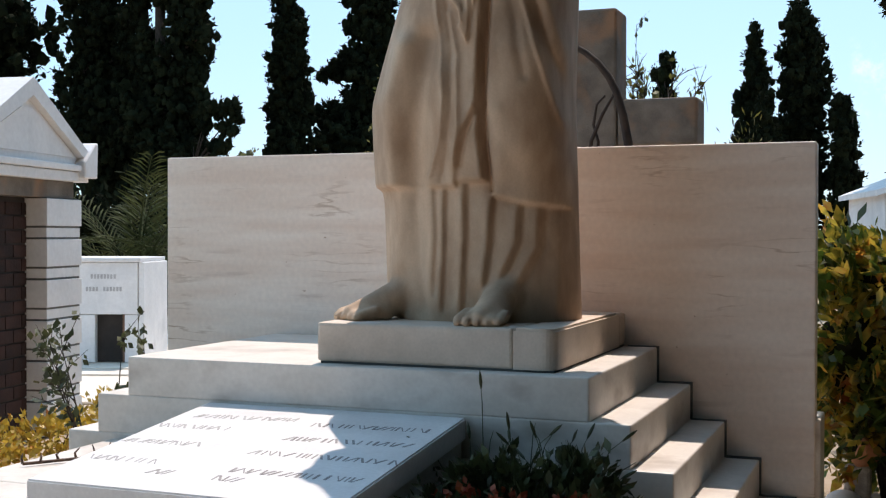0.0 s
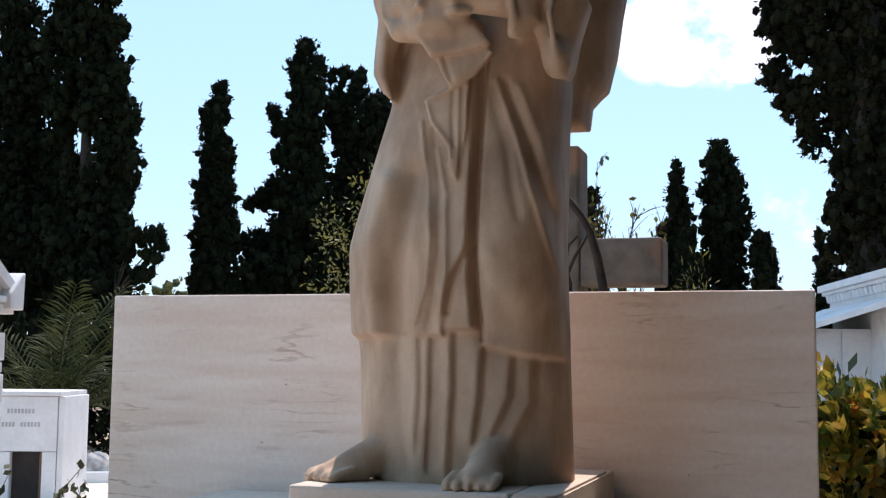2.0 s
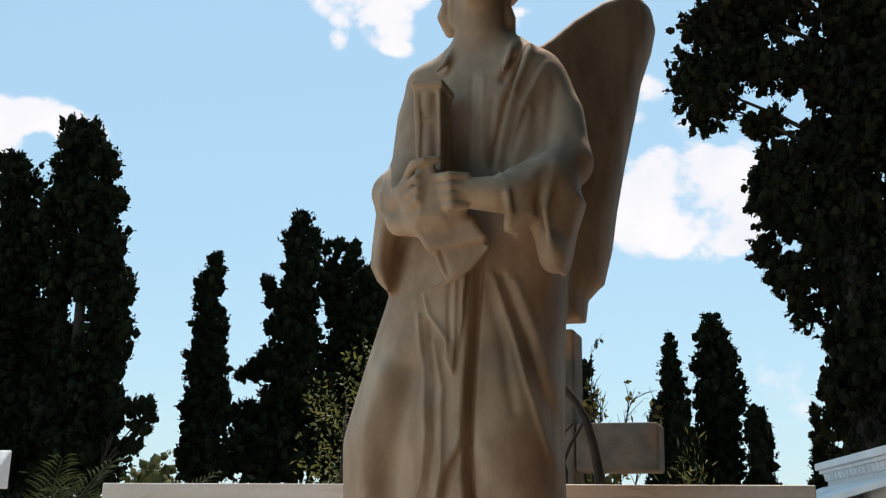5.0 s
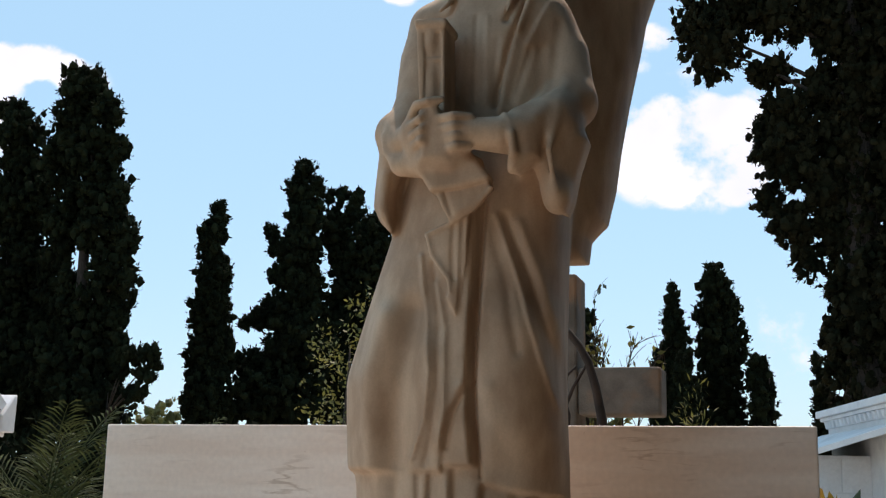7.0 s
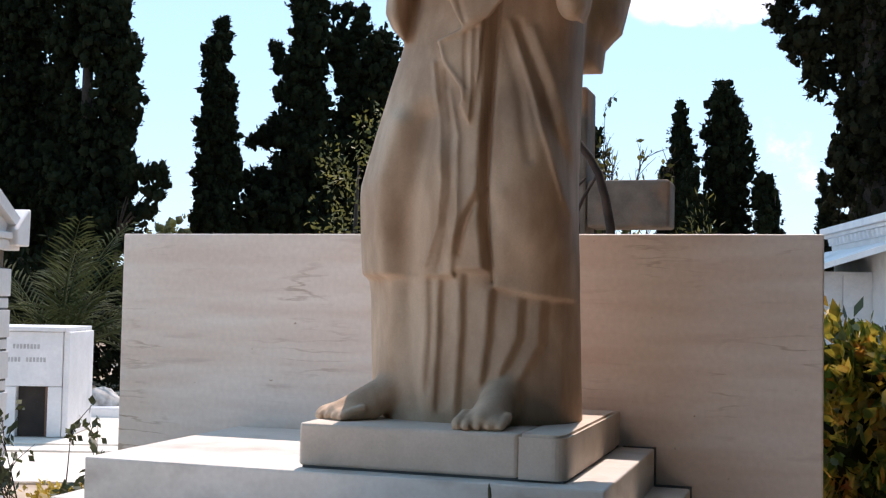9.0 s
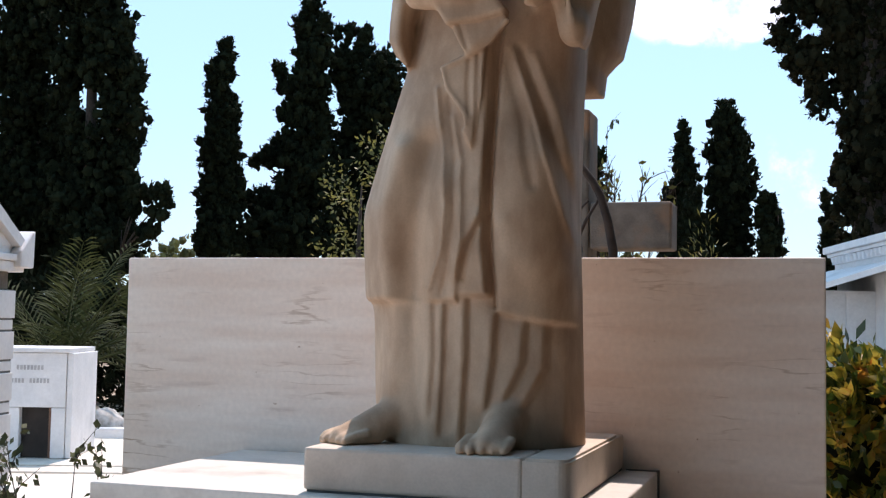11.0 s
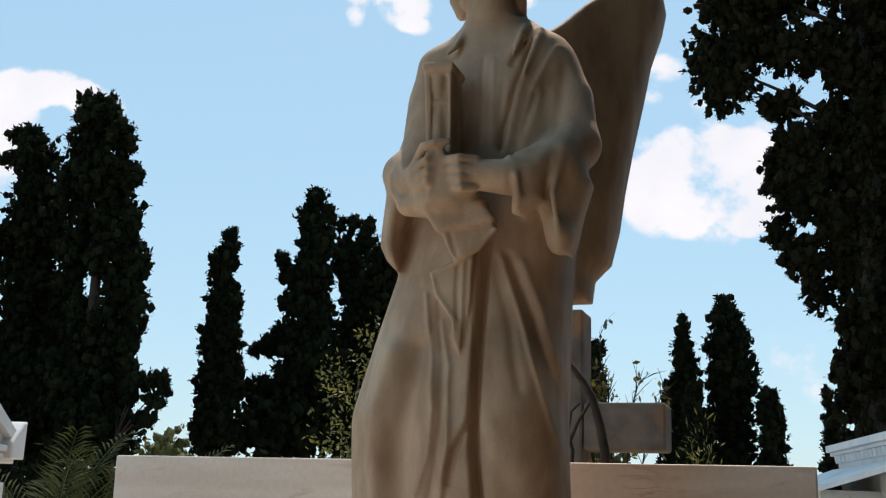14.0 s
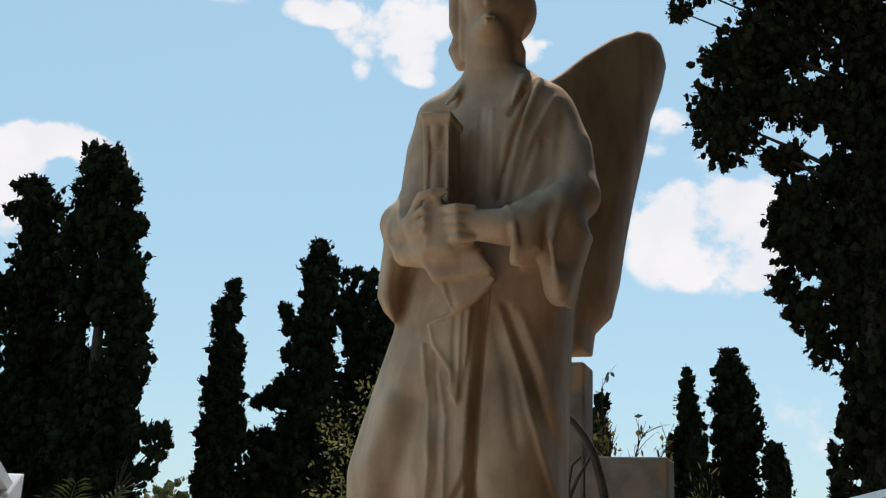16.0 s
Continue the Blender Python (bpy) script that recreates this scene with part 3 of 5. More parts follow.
def build_statue():
    c = Carving()
    c.body()
    # shoulder and arm on the wing's side, with its wide sleeve
    c.rope([(-0.477, -0.72, 3.559), (-0.321, -0.74, 3.432), (-0.218, -0.76, 3.227), (-0.181, -0.82, 3.009)], [0.08, 0.10, 0.10, 0.10], 0.06)
    c.rope([(-0.181, -0.82, 2.997), (-0.235, -0.96, 2.898), (-0.32, -1.05, 2.831)], [0.10, 0.10, 0.09], 0.04)
    c.sheet([(-0.34, 2.893), (-0.358, 2.779), (-0.347, 2.684), (-0.292, 2.718), (-0.258, 2.611), (-0.213, 2.541), (-0.173, 2.516), (-0.153, 2.564),
             (-0.129, 2.692), (-0.094, 2.818), (-0.128, 2.89), (-0.221, 2.908)], -0.83, 0.55, 0.085, 0.06, 0.05)
    c.ball((-0.2, -1, 2.585), (0.055, 0.06, 0.075), 0.03)
    for line in ([(-0.174, -0.89, 3.069), (-0.195, -1.02, 2.935), (-0.21, -1.09, 2.735), (-0.193, -1.06, 2.588)], [(-0.213, -0.99, 2.981), (-0.264, -1.1, 2.858), (-0.273, -1.1, 2.735)]):
        c.rope(line, [0.008, 0.013, 0.013, 0.008][:len(line)], 0.035)
    for line in ([(-0.282, -0.9, 3.218), (-0.292, -0.99, 2.974)], [(-0.21, -0.86, 3.338), (-0.232, -0.91, 3.091), (-0.256, -1, 2.957)]):
        c.rope(line, [0.010, 0.013, 0.006][:len(line)], 0.03, 1.0, True)
    # forearm, cuff and fist
    c.rope([(-0.324, -1.08, 2.8), (-0.391, -1.12, 2.799), (-0.506, -1.15, 2.805)], [0.075, 0.070, 0.058], 0.02)
    c.rope([(-0.372, -1.13, 2.862), (-0.335, -1.175, 2.784), (-0.329, -1.165, 2.716), (-0.354, -1.1, 2.668)], [0.016, 0.015, 0.015, 0.014], 0.014)
    c.sheet([(-0.376, 2.876), (-0.347, 2.761), (-0.353, 2.655), (-0.327, 2.649), (-0.251, 2.712), (-0.264, 2.847)], -0.98, 0.35, 0.06, 0.04, 0.02)
    c.ball((-0.553, -1.145, 2.809), (0.060, 0.055, 0.085), 0.02)
    for k in range(4):
        c.rope([Vector((-0.492, -1.18, 2.858)) - Vector((0.002 * k, 0, 0.037 * k)), Vector((-0.551, -1.208, 2.858)) - Vector((-0.004 * k, 0, 0.039 * k)),
                Vector((-0.606, -1.172, 2.868)) - Vector((-0.010 * k, 0, 0.039 * k))], [0.017, 0.0195, 0.016], 0.008)
    # the other arm, its hanging sleeve and cuff
    c.rope([(-0.59, -0.74, 3.535), (-0.687, -0.75, 3.479), (-0.779, -0.76, 3.408)], [0.085, 0.086, 0.084], 0.05)
    c.rope([(-0.784, -0.76, 3.4), (-0.813, -0.8, 3.241), (-0.812, -0.86, 3.037), (-0.829, -0.95, 2.888)], [0.094, 0.094, 0.092, 0.085], 0.05)
    c.rope([(-0.873, -0.95, 2.891), (-0.804, -1.04, 2.814), (-0.742, -1.1, 2.84)], [0.080, 0.065, 0.050], 0.03)
    c.sheet([(-0.906, 2.938), (-0.948, 2.88), (-0.938, 2.794), (-0.951, 2.652), (-0.954, 2.581), (-0.925, 2.521), (-0.881, 2.476), (-0.867, 2.543),
             (-0.863, 2.648), (-0.824, 2.765), (-0.829, 2.885)], -0.92, 0.0, 0.085, 0.06, 0.03)
    c.rope([(-0.861, -1.02, 2.901), (-0.88, -1.045, 2.847), (-0.864, -1.06, 2.776), (-0.809, -1.08, 2.717), (-0.751, -1.09, 2.716)], [0.016, 0.018, 0.018, 0.017, 0.014], 0.014)
    c.rope([(-0.89, -1, 2.7), (-0.897, -1, 2.561), (-0.869, -0.98, 2.484)], [0.012, 0.013, 0.008], 0.025)
    c.rope([(-0.847, -1.03, 2.737), (-0.845, -1.02, 2.623), (-0.855, -0.99, 2.516)], [0.016, 0.014, 0.008], 0.02, 1.0, True)
    # the hourglass in its case
    c.sheet([(-0.743, 3.284), (-0.623, 3.279), (-0.614, 2.833), (-0.715, 2.838)], -1.035, 0.0, 0.075, 0.006, 0.006)
    c.sheet([(-0.75, 3.301), (-0.613, 3.294), (-0.614, 3.26), (-0.746, 3.266)], -1.035, 0.0, 0.085, 0.008, 0.006)
    c.sheet([(-0.711, 3.245), (-0.637, 3.241), (-0.629, 2.937), (-0.699, 2.942)], -1.138, 0.0, 0.040, 0.004, 0.004, True)
    c.rope([(-0.683, -1.078, 3.253), (-0.681, -1.078, 3.195), (-0.676, -1.078, 3.137), (-0.676, -1.078, 3.065), (-0.673, -1.078, 2.947)], [0.034, 0.033, 0.020, 0.031, 0.034], 0.006)
    c.rope([(-0.696, -1.095, 3.132), (-0.644, -1.095, 3.131)], [0.010, 0.010], 0.005)
    # hand round the case
    c.ball((-0.729, -1.12, 2.822), (0.055, 0.045, 0.085), 0.025)
    c.rope([(-0.744, -1.14, 2.89), (-0.712, -1.165, 2.927), (-0.661, -1.18, 2.933), (-0.613, -1.165, 2.943)], [0.017, 0.019, 0.018, 0.014], 0.009)
    for a, b, e in (((-0.739, -1.155, 2.846), (-0.692, -1.18, 2.866), (-0.669, -1.165, 2.897)), ((-0.729, -1.16, 2.806), (-0.687, -1.183, 2.821), (-0.67, -1.17, 2.847)),
                    ((-0.722, -1.155, 2.77), (-0.687, -1.18, 2.782), (-0.674, -1.165, 2.803))):
        c.rope([a, b, e], [0.016, 0.018, 0.014], 0.010)
    # the cloth held between the hands and its falling corners
    c.sheet([(-0.656, 2.919), (-0.626, 2.917), (-0.604, 2.806), (-0.582, 2.704), (-0.691, 2.709), (-0.682, 2.822)], -1.145, 0.0, 0.035, 0.02, 0.02)
    c.rope([(-0.802, -1.06, 2.722), (-0.69, -1.1, 2.715), (-0.583, -1.11, 2.712), (-0.498, -1.09, 2.693)], [0.045, 0.062, 0.060, 0.036], 0.03)
    c.sheet([(-0.737, 2.71), (-0.481, 2.707), (-0.428, 2.638), (-0.439, 2.621), (-0.545, 2.599), (-0.663, 2.59)], -1.095, 0.0, 0.045, 0.018, 0.012)
    c.sheet([(-0.662, 2.622), (-0.442, 2.635), (-0.43, 2.608), (-0.5, 2.531), (-0.59, 2.479), (-0.622, 2.531)], -1.075, 0.0, 0.040, 0.012, 0.008)
    c.sheet([(-0.627, 2.636), (-0.597, 2.483), (-0.693, 2.44), (-0.674, 2.355), (-0.6, 2.258), (-0.59, 2.219), (-0.609, 2.194), (-0.568, 2.121),
             (-0.534, 2.291), (-0.515, 2.531)], -1.045, 0.0, 0.042, 0.012, 0.012)
    for line in ([(-0.58, -1.085, 2.464), (-0.583, -1.085, 2.355), (-0.577, -1.085, 2.257)], [(-0.545, -1.085, 2.48), (-0.546, -1.085, 2.311), (-0.552, -1.08, 2.183)], [(-0.611, -1.115, 2.591), (-0.581, -1.115, 2.491)]):
        c.rope(line, [0.007, 0.009, 0.006][:len(line)], 0.012, 1.0, True)
    c.rope([(-0.686, -1.085, 2.436), (-0.592, -1.09, 2.474), (-0.497, -1.1, 2.524), (-0.428, -1.115, 2.597)], [0.008, 0.009, 0.010, 0.010], 0.010)
    c.rope([(-0.685, -1.085, 2.43), (-0.664, -1.085, 2.354), (-0.595, -1.085, 2.258), (-0.589, -1.085, 2.212)], [0.008, 0.009, 0.010, 0.008], 0.010)
    # neck, head and hair
    c.rope([(-0.559, -0.72, 3.501), (-0.551, -0.78, 3.619), (-0.554, -0.8, 3.769)], [0.16, 0.112, 0.108], 0.05)
    c.ball((-0.55, -0.83, 3.947), (0.112, 0.135, 0.175), 0.03)
    c.ball((-0.531, -0.915, 3.739), (0.058, 0.055, 0.050), 0.045)
    c.rope([(-0.55, -0.965, 3.772), (-0.515, -0.985, 3.764), (-0.489, -0.965, 3.765)], [0.006, 0.011, 0.006], 0.010)
    c.rope([(-0.546, -0.96, 3.753), (-0.516, -0.98, 3.738), (-0.494, -0.96, 3.747)], [0.006, 0.010, 0.006], 0.010)
    c.rope([(-0.528, -0.95, 3.971), (-0.514, -0.995, 3.823), (-0.518, -0.98, 3.815)], [0.014, 0.020, 0.018], 0.018)
    c.rope([(-0.622, -0.92, 3.991), (-0.525, -0.96, 3.979), (-0.446, -0.92, 3.968)], [0.020, 0.018, 0.020], 0.03)
    c.ball((-0.535, -0.74, 3.90), (0.165, 0.17, 0.16), 0.03)
    c.rope([(-0.7, -0.78, 4.152), (-0.712, -0.79, 3.982), (-0.712, -0.79, 3.832), (-0.697, -0.79, 3.774), (-0.714, -0.78, 3.716), (-0.692, -0.77, 3.648)], [0.05, 0.040, 0.034, 0.026, 0.034, 0.026], 0.015)
    c.rope([(-0.657, -0.83, 4.091), (-0.664, -0.84, 3.924), (-0.665, -0.82, 3.772), (-0.668, -0.8, 3.675)], [0.03, 0.026, 0.022, 0.018], 0.012)
    c.rope([(-0.466, -0.78, 4.12), (-0.44, -0.78, 3.953), (-0.434, -0.78, 3.805), (-0.45, -0.78, 3.741), (-0.437, -0.77, 3.678), (-0.438, -0.75, 3.616)], [0.05, 0.040, 0.034, 0.026, 0.034, 0.030], 0.015)
    # collar of the mantle
    c.rope([(-0.385, -0.84, 3.53), (-0.395, -0.89, 3.48), (-0.417, -0.93, 3.378)], [0.016, 0.015, 0.006], 0.03)
    c.rope([(-0.324, -0.84, 3.514), (-0.335, -0.89, 3.449), (-0.368, -0.94, 3.296)], [0.014, 0.010, 0.005], 0.03)
    c.rope([(-0.661, -0.84, 3.526), (-0.679, -0.89, 3.451), (-0.709, -0.9, 3.419)], [0.010, 0.012, 0.008], 0.02)
    # wings, swept back
    wing = [(-0.41, 3.522), (-0.294, 3.673), (-0.212, 3.799), (-0.106, 3.935), (-0.017, 4.016), (0.039, 4.029), (0.078, 3.997), (0.089, 3.928), (0.069, 3.802), (0.024, 3.625), (-0.001, 3.46), (-0.046, 3.196), (-0.079, 2.972), (-0.1, 2.784),
            (-0.131, 2.623), (-0.159, 2.584), (-0.189, 2.537), (-0.199, 2.437), (-0.285, 2.416), (-0.361, 2.567), (-0.421, 2.941)]
    c.sheet(wing, -0.1, 1.3, 0.075, 0.06, 0.03)
    c.sheet([(-0.95 - 0.8 * x, z - 0.50) for x, z in wing], -0.1 - 1.12 * 1.3, -1.3, 0.075, 0.06, 0.03)
    # feet
    for toe, heel in (((-0.475, -1.165, 1.02), (-0.455, -0.93, 1.04)), ((-1.085, -1.05, 1.02), (-0.90, -0.87, 1.04))):
        toe, heel = Vector(toe), Vector(heel)
        way = (toe - heel).normalized()
        across = Vector((-way.y, way.x, 0)).normalized()
        c.rope([heel + Vector((0, 0, 0.065)), heel.lerp(toe, 0.5) + Vector((0, 0, 0.025)), toe + Vector((0, 0, -0.002))], [0.080, 0.064, 0.040], 0.025)
        c.rope([heel.lerp(toe, 0.5) + across * 0.03, toe + across * 0.05 - Vector((0, 0, 0.01))], [0.045, 0.028], 0.02)
        c.rope([heel.lerp(toe, 0.5) - across * 0.03, toe - across * 0.05 - Vector((0, 0, 0.01))], [0.050, 0.032], 0.02)
        for k in range(5):
            size = (0.027, 0.021, 0.020, 0.019, 0.018)[k]
            base = toe + across * (k - 2) * 0.039 - way * (0.012 * abs(k - 1)) - Vector((0, 0, 0.006))
            c.rope([base - way * 0.04 + Vector((0, 0, 0.018)), base + way * 0.008 + Vector((0, 0, 0.010)), base + way * 0.034, base + way * 0.050 - Vector((0, 0, 0.006))],
                   [size * 0.9, size * 0.85, size, size * 0.75], 0.007)
    verts, quads = c.surface()
    base = np.array((-0.62, -0.75, 0.988))
    verts -= base
    verts[:, 2] = np.maximum(verts[:, 2], 0.0)
    statue = new("statue", mesh_of("statue", verts.tolist(), quads.tolist(), STATUE, True))
    statue.location = base
    return tagged(statue, "robed winged figure of weathered beige marble holding an hourglass", "statue")


build_statue()

# ---- foliage ----


def leaf_mesh(name, centres, normals, size, mat, rng, blades=5, aspect=2.6, fan=0.9):
    """Clumps of small pointed blades at the given places."""
    n = len(centres)
    c = np.repeat(centres, blades, 0)
    d = np.repeat(normals, blades, 0) + rng.normal(0, fan, (n * blades, 3))
    d /= np.linalg.norm(d, axis=1)[:, None] + 1e-9
    s = np.cross(d, rng.normal(0, 1, d.shape))
    s /= np.linalg.norm(s, axis=1)[:, None] + 1e-9
    k = size * rng.uniform(0.6, 1.4, (n * blades, 1))
    base = c + rng.normal(0, size * 0.25, c.shape)
    w = k / aspect
    v = np.stack([base, base + d * k * 0.5 + s * w * 0.5, base + d * k, base + d * k * 0.5 - s * w * 0.5], 1).reshape(-1, 3)
    f = np.arange(len(v)).reshape(-1, 4)
    me = bpy.data.meshes.new(name)
    me.from_pydata(v.tolist(), [], f.tolist())
    me.materials.append(mat)
    me.update()
    return me


def clump_mesh(name, centres, normals, size, mat, rng, clump, blades, aspect):
    """Small uneven lumps of foliage, each with a few pointed blades standing out of it."""
    g = (1 + 5 ** 0.5) / 2
    ico = np.array([(-1, g, 0), (1, g, 0), (-1, -g, 0), (1, -g, 0), (0, -1, g), (0, 1, g), (0, -1, -g), (0, 1, -g), (g, 0, -1), (g, 0, 1), (-g, 0, -1), (-g, 0, 1)]) / 1.9
    tri = np.array([(0, 11, 5), (0, 5, 1), (0, 1, 7), (0, 7, 10), (0, 10, 11), (1, 5, 9), (5, 11, 4), (11, 10, 2), (10, 7, 6), (7, 1, 8),
                    (3, 9, 4), (3, 4, 2), (3, 2, 6), (3, 6, 8), (3, 8, 9), (4, 9, 5), (2, 4, 11), (6, 2, 10), (8, 6, 7), (9, 8, 1)])
    n = len(centres)
    verts, faces = np.zeros((0, 3)), []
    if clump:
        r = size * clump * rng.uniform(0.45, 1.15, (n, 1, 1)) * rng.uniform(0.7, 1.3, (n, 1, 3)) * np.array([1, 1, 1.25])
        verts = (centres[:, None] + ico[None] * r * rng.uniform(0.65, 1.3, (n, 12, 1))).reshape(-1, 3)
        faces = (tri[None] + 12 * np.arange(n)[:, None, None]).reshape(-1, 3).tolist()
    c = np.repeat(centres, blades, 0)
    d = np.repeat(normals, blades, 0) + rng.normal(0, 0.9, (n * blades, 3))
    d /= np.linalg.norm(d, axis=1)[:, None] + 1e-9
    s = np.cross(d, rng.normal(0, 1, d.shape))
    s /= np.linalg.norm(s, axis=1)[:, None] + 1e-9
    k = size * 0.5 * rng.uniform(0.6, 1.4, (n * blades, 1))
    base = c + d * size * clump * 0.45 + rng.normal(0, size * (0.12 if clump else 0.6), c.shape)
    w = k / aspect
    v = np.stack([base, base + d * k * 0.5 + s * w * 0.5, base + d * k, base + d * k * 0.5 - s * w * 0.5], 1).reshape(-1, 3)
    faces += (np.arange(len(v)).reshape(-1, 4) + len(verts)).tolist()
    me = bpy.data.meshes.new(name)
    me.from_pydata(np.concatenate([verts, v]).tolist(), [], faces)
    me.materials.append(mat)
    me.update()
    return me


def lobe_points(lobes, count, rng, hollow=0.55):
    """Places and outward directions in the shells of ellipsoids (x, y, z, rx, ry, rz), with lumps and gaps."""
    sizes = np.array([l[3] * l[5] + l[4] * l[5] + l[3] * l[4] for l in lobes])
    pts, nor = [], []
    for l, share in zip(lobes, sizes / sizes.sum()):
        k = int(count * share)
        u = rng.normal(0, 1, (k, 3))
        u /= np.linalg.norm(u, axis=1)[:, None]
        ph = rng.uniform(0, 6.3, 6)
        lump = 0.96 + 0.21 * np.sin(u[:, 0] * 9 + ph[0]) * np.sin(u[:, 2] * 13 + ph[1]) + 0.12 * np.sin(u[:, 1] * 17 + u[:, 2] * 21 + ph[2]) + 0.07 * np.sin(u[:, 0] * 31 + u[:, 2] * 37 + ph[3])
        r = rng.uniform(hollow, 1.0, k) ** 0.7 * lump
        spots = np.array(l[:3]) + u * r[:, None] * np.array(l[3:])
        wave = spots * (4.2 / max(0.3, l[3] ** 0.5))
        open_air = np.sin(wave[:, 0] * 2.1 + ph[4]) * np.sin(wave[:, 2] * 1.7 + wave[:, 0]) * np.sin(wave[:, 1] * 1.9 + ph[5] + wave[:, 2] * 0.6)
        kept = (open_air > -0.2) | (r < 0.62)
        pts.append(spots[kept])
        nor.append(u[kept])
    return np.concatenate(pts), np.concatenate(nor)


def spire(top, radius, bottom=0.6, steps=9, wobble=0.25, rng=None, taper=1.0, bulge=0.45):
    """Lobes stacked to the outline of a cypress."""
    lobes = []
    for i in range(steps):
        f = i / (steps - 1)
        z = bottom + (top - bottom) * (0.04 + 0.92 * f)
        r = radius * min(1.0, (f + 0.12) / bulge) * max(0.10, (1 - max(0, (f - bulge) / (1 - bulge)) ** 1.3 * taper * 0.92))
        h = (top - bottom) / steps * 0.95
        lobes.append((rng.normal(0, wobble * r), rng.normal(0, wobble * r), z, r * rng.uniform(0.8, 1.1), r * rng.uniform(0.8, 1.1), h))
    return lobes


# the spot from which the distances of the far planting are reckoned
VIEW = (0.72, -5.33, 1.46)


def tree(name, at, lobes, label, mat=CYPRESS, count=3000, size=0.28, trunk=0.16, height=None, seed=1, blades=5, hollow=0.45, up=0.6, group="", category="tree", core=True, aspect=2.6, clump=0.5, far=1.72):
    rng = np.random.default_rng(seed)
    if far != 1.0:
        at = tuple(e + far * (c - e) + s for e, c, s in zip(VIEW, at, (0.4 if far > 1.6 else 0.0, 0, 0)))
        lobes = [tuple(v * far for v in l) for l in lobes]
        size, trunk, height = size * far, trunk * far, height and height * far
    top = max(l[2] + l[5] for l in lobes)
    ob = root(name, at, label, category, group)
    h = height or top * 0.9
    bm = tube([(0, 0, 0), (0.03, 0.02, h * 0.3), (-0.04, 0.03, h * 0.65), (0.02, 0, h)], [trunk * 1.35, trunk, trunk * 0.7, trunk * 0.15], None, 10)
    part("trunk", bm, BARK, ob, "", True)
    for l in sorted(lobes, key=lambda l: -math.hypot(l[0], l[1]))[:7]:
        if math.hypot(l[0], l[1]) > 0.5:
            z0 = max(0.4, min(h * 0.85, l[2] - math.hypot(l[0], l[1]) * 0.6))
            bm = tube([(0, 0, z0), (l[0] * 0.5, l[1] * 0.5, (z0 + l[2]) * 0.5 + 0.1), (l[0], l[1], l[2])], [min(trunk * 0.45, 0.12), min(trunk * 0.3, 0.07), 0.02], None, 7)
            part("limb", bm, BARK, ob, "", True)
    pts, nor = lobe_points(lobes, max(40, int(count * 0.55)), rng, hollow)
    nor[:, 2] += up
    crown = new("crown", clump_mesh("crown", pts, nor, size, mat, rng, clump, blades, aspect))
    crown.parent = ob
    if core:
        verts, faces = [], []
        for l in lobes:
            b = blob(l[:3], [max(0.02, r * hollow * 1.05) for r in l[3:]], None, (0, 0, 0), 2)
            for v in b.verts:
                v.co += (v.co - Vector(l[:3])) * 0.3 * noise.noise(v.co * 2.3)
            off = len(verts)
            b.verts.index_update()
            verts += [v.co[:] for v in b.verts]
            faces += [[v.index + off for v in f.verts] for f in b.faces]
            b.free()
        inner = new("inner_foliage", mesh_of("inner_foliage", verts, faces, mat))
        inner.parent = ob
    return ob


R = np.random.default_rng(11)
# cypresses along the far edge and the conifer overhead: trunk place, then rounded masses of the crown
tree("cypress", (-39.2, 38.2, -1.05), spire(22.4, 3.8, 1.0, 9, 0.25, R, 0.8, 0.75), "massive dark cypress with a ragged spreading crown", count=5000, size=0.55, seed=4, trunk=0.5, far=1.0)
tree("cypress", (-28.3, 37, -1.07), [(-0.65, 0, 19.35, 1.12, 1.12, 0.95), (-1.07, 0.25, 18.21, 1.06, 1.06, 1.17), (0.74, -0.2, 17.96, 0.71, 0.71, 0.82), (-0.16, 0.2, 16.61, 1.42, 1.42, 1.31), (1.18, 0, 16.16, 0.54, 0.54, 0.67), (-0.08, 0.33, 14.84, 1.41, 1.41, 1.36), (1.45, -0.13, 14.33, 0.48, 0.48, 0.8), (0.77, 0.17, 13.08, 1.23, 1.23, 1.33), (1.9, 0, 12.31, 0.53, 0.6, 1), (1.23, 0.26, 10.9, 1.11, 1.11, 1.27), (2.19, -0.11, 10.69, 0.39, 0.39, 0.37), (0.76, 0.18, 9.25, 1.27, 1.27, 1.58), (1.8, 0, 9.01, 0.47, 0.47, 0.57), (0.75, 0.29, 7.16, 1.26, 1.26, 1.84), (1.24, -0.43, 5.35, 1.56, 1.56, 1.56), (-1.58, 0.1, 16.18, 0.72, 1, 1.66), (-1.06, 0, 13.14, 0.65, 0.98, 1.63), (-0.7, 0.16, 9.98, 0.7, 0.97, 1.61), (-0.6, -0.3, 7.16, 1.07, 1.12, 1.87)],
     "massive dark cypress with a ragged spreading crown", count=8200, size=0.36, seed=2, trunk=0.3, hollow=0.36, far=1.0)
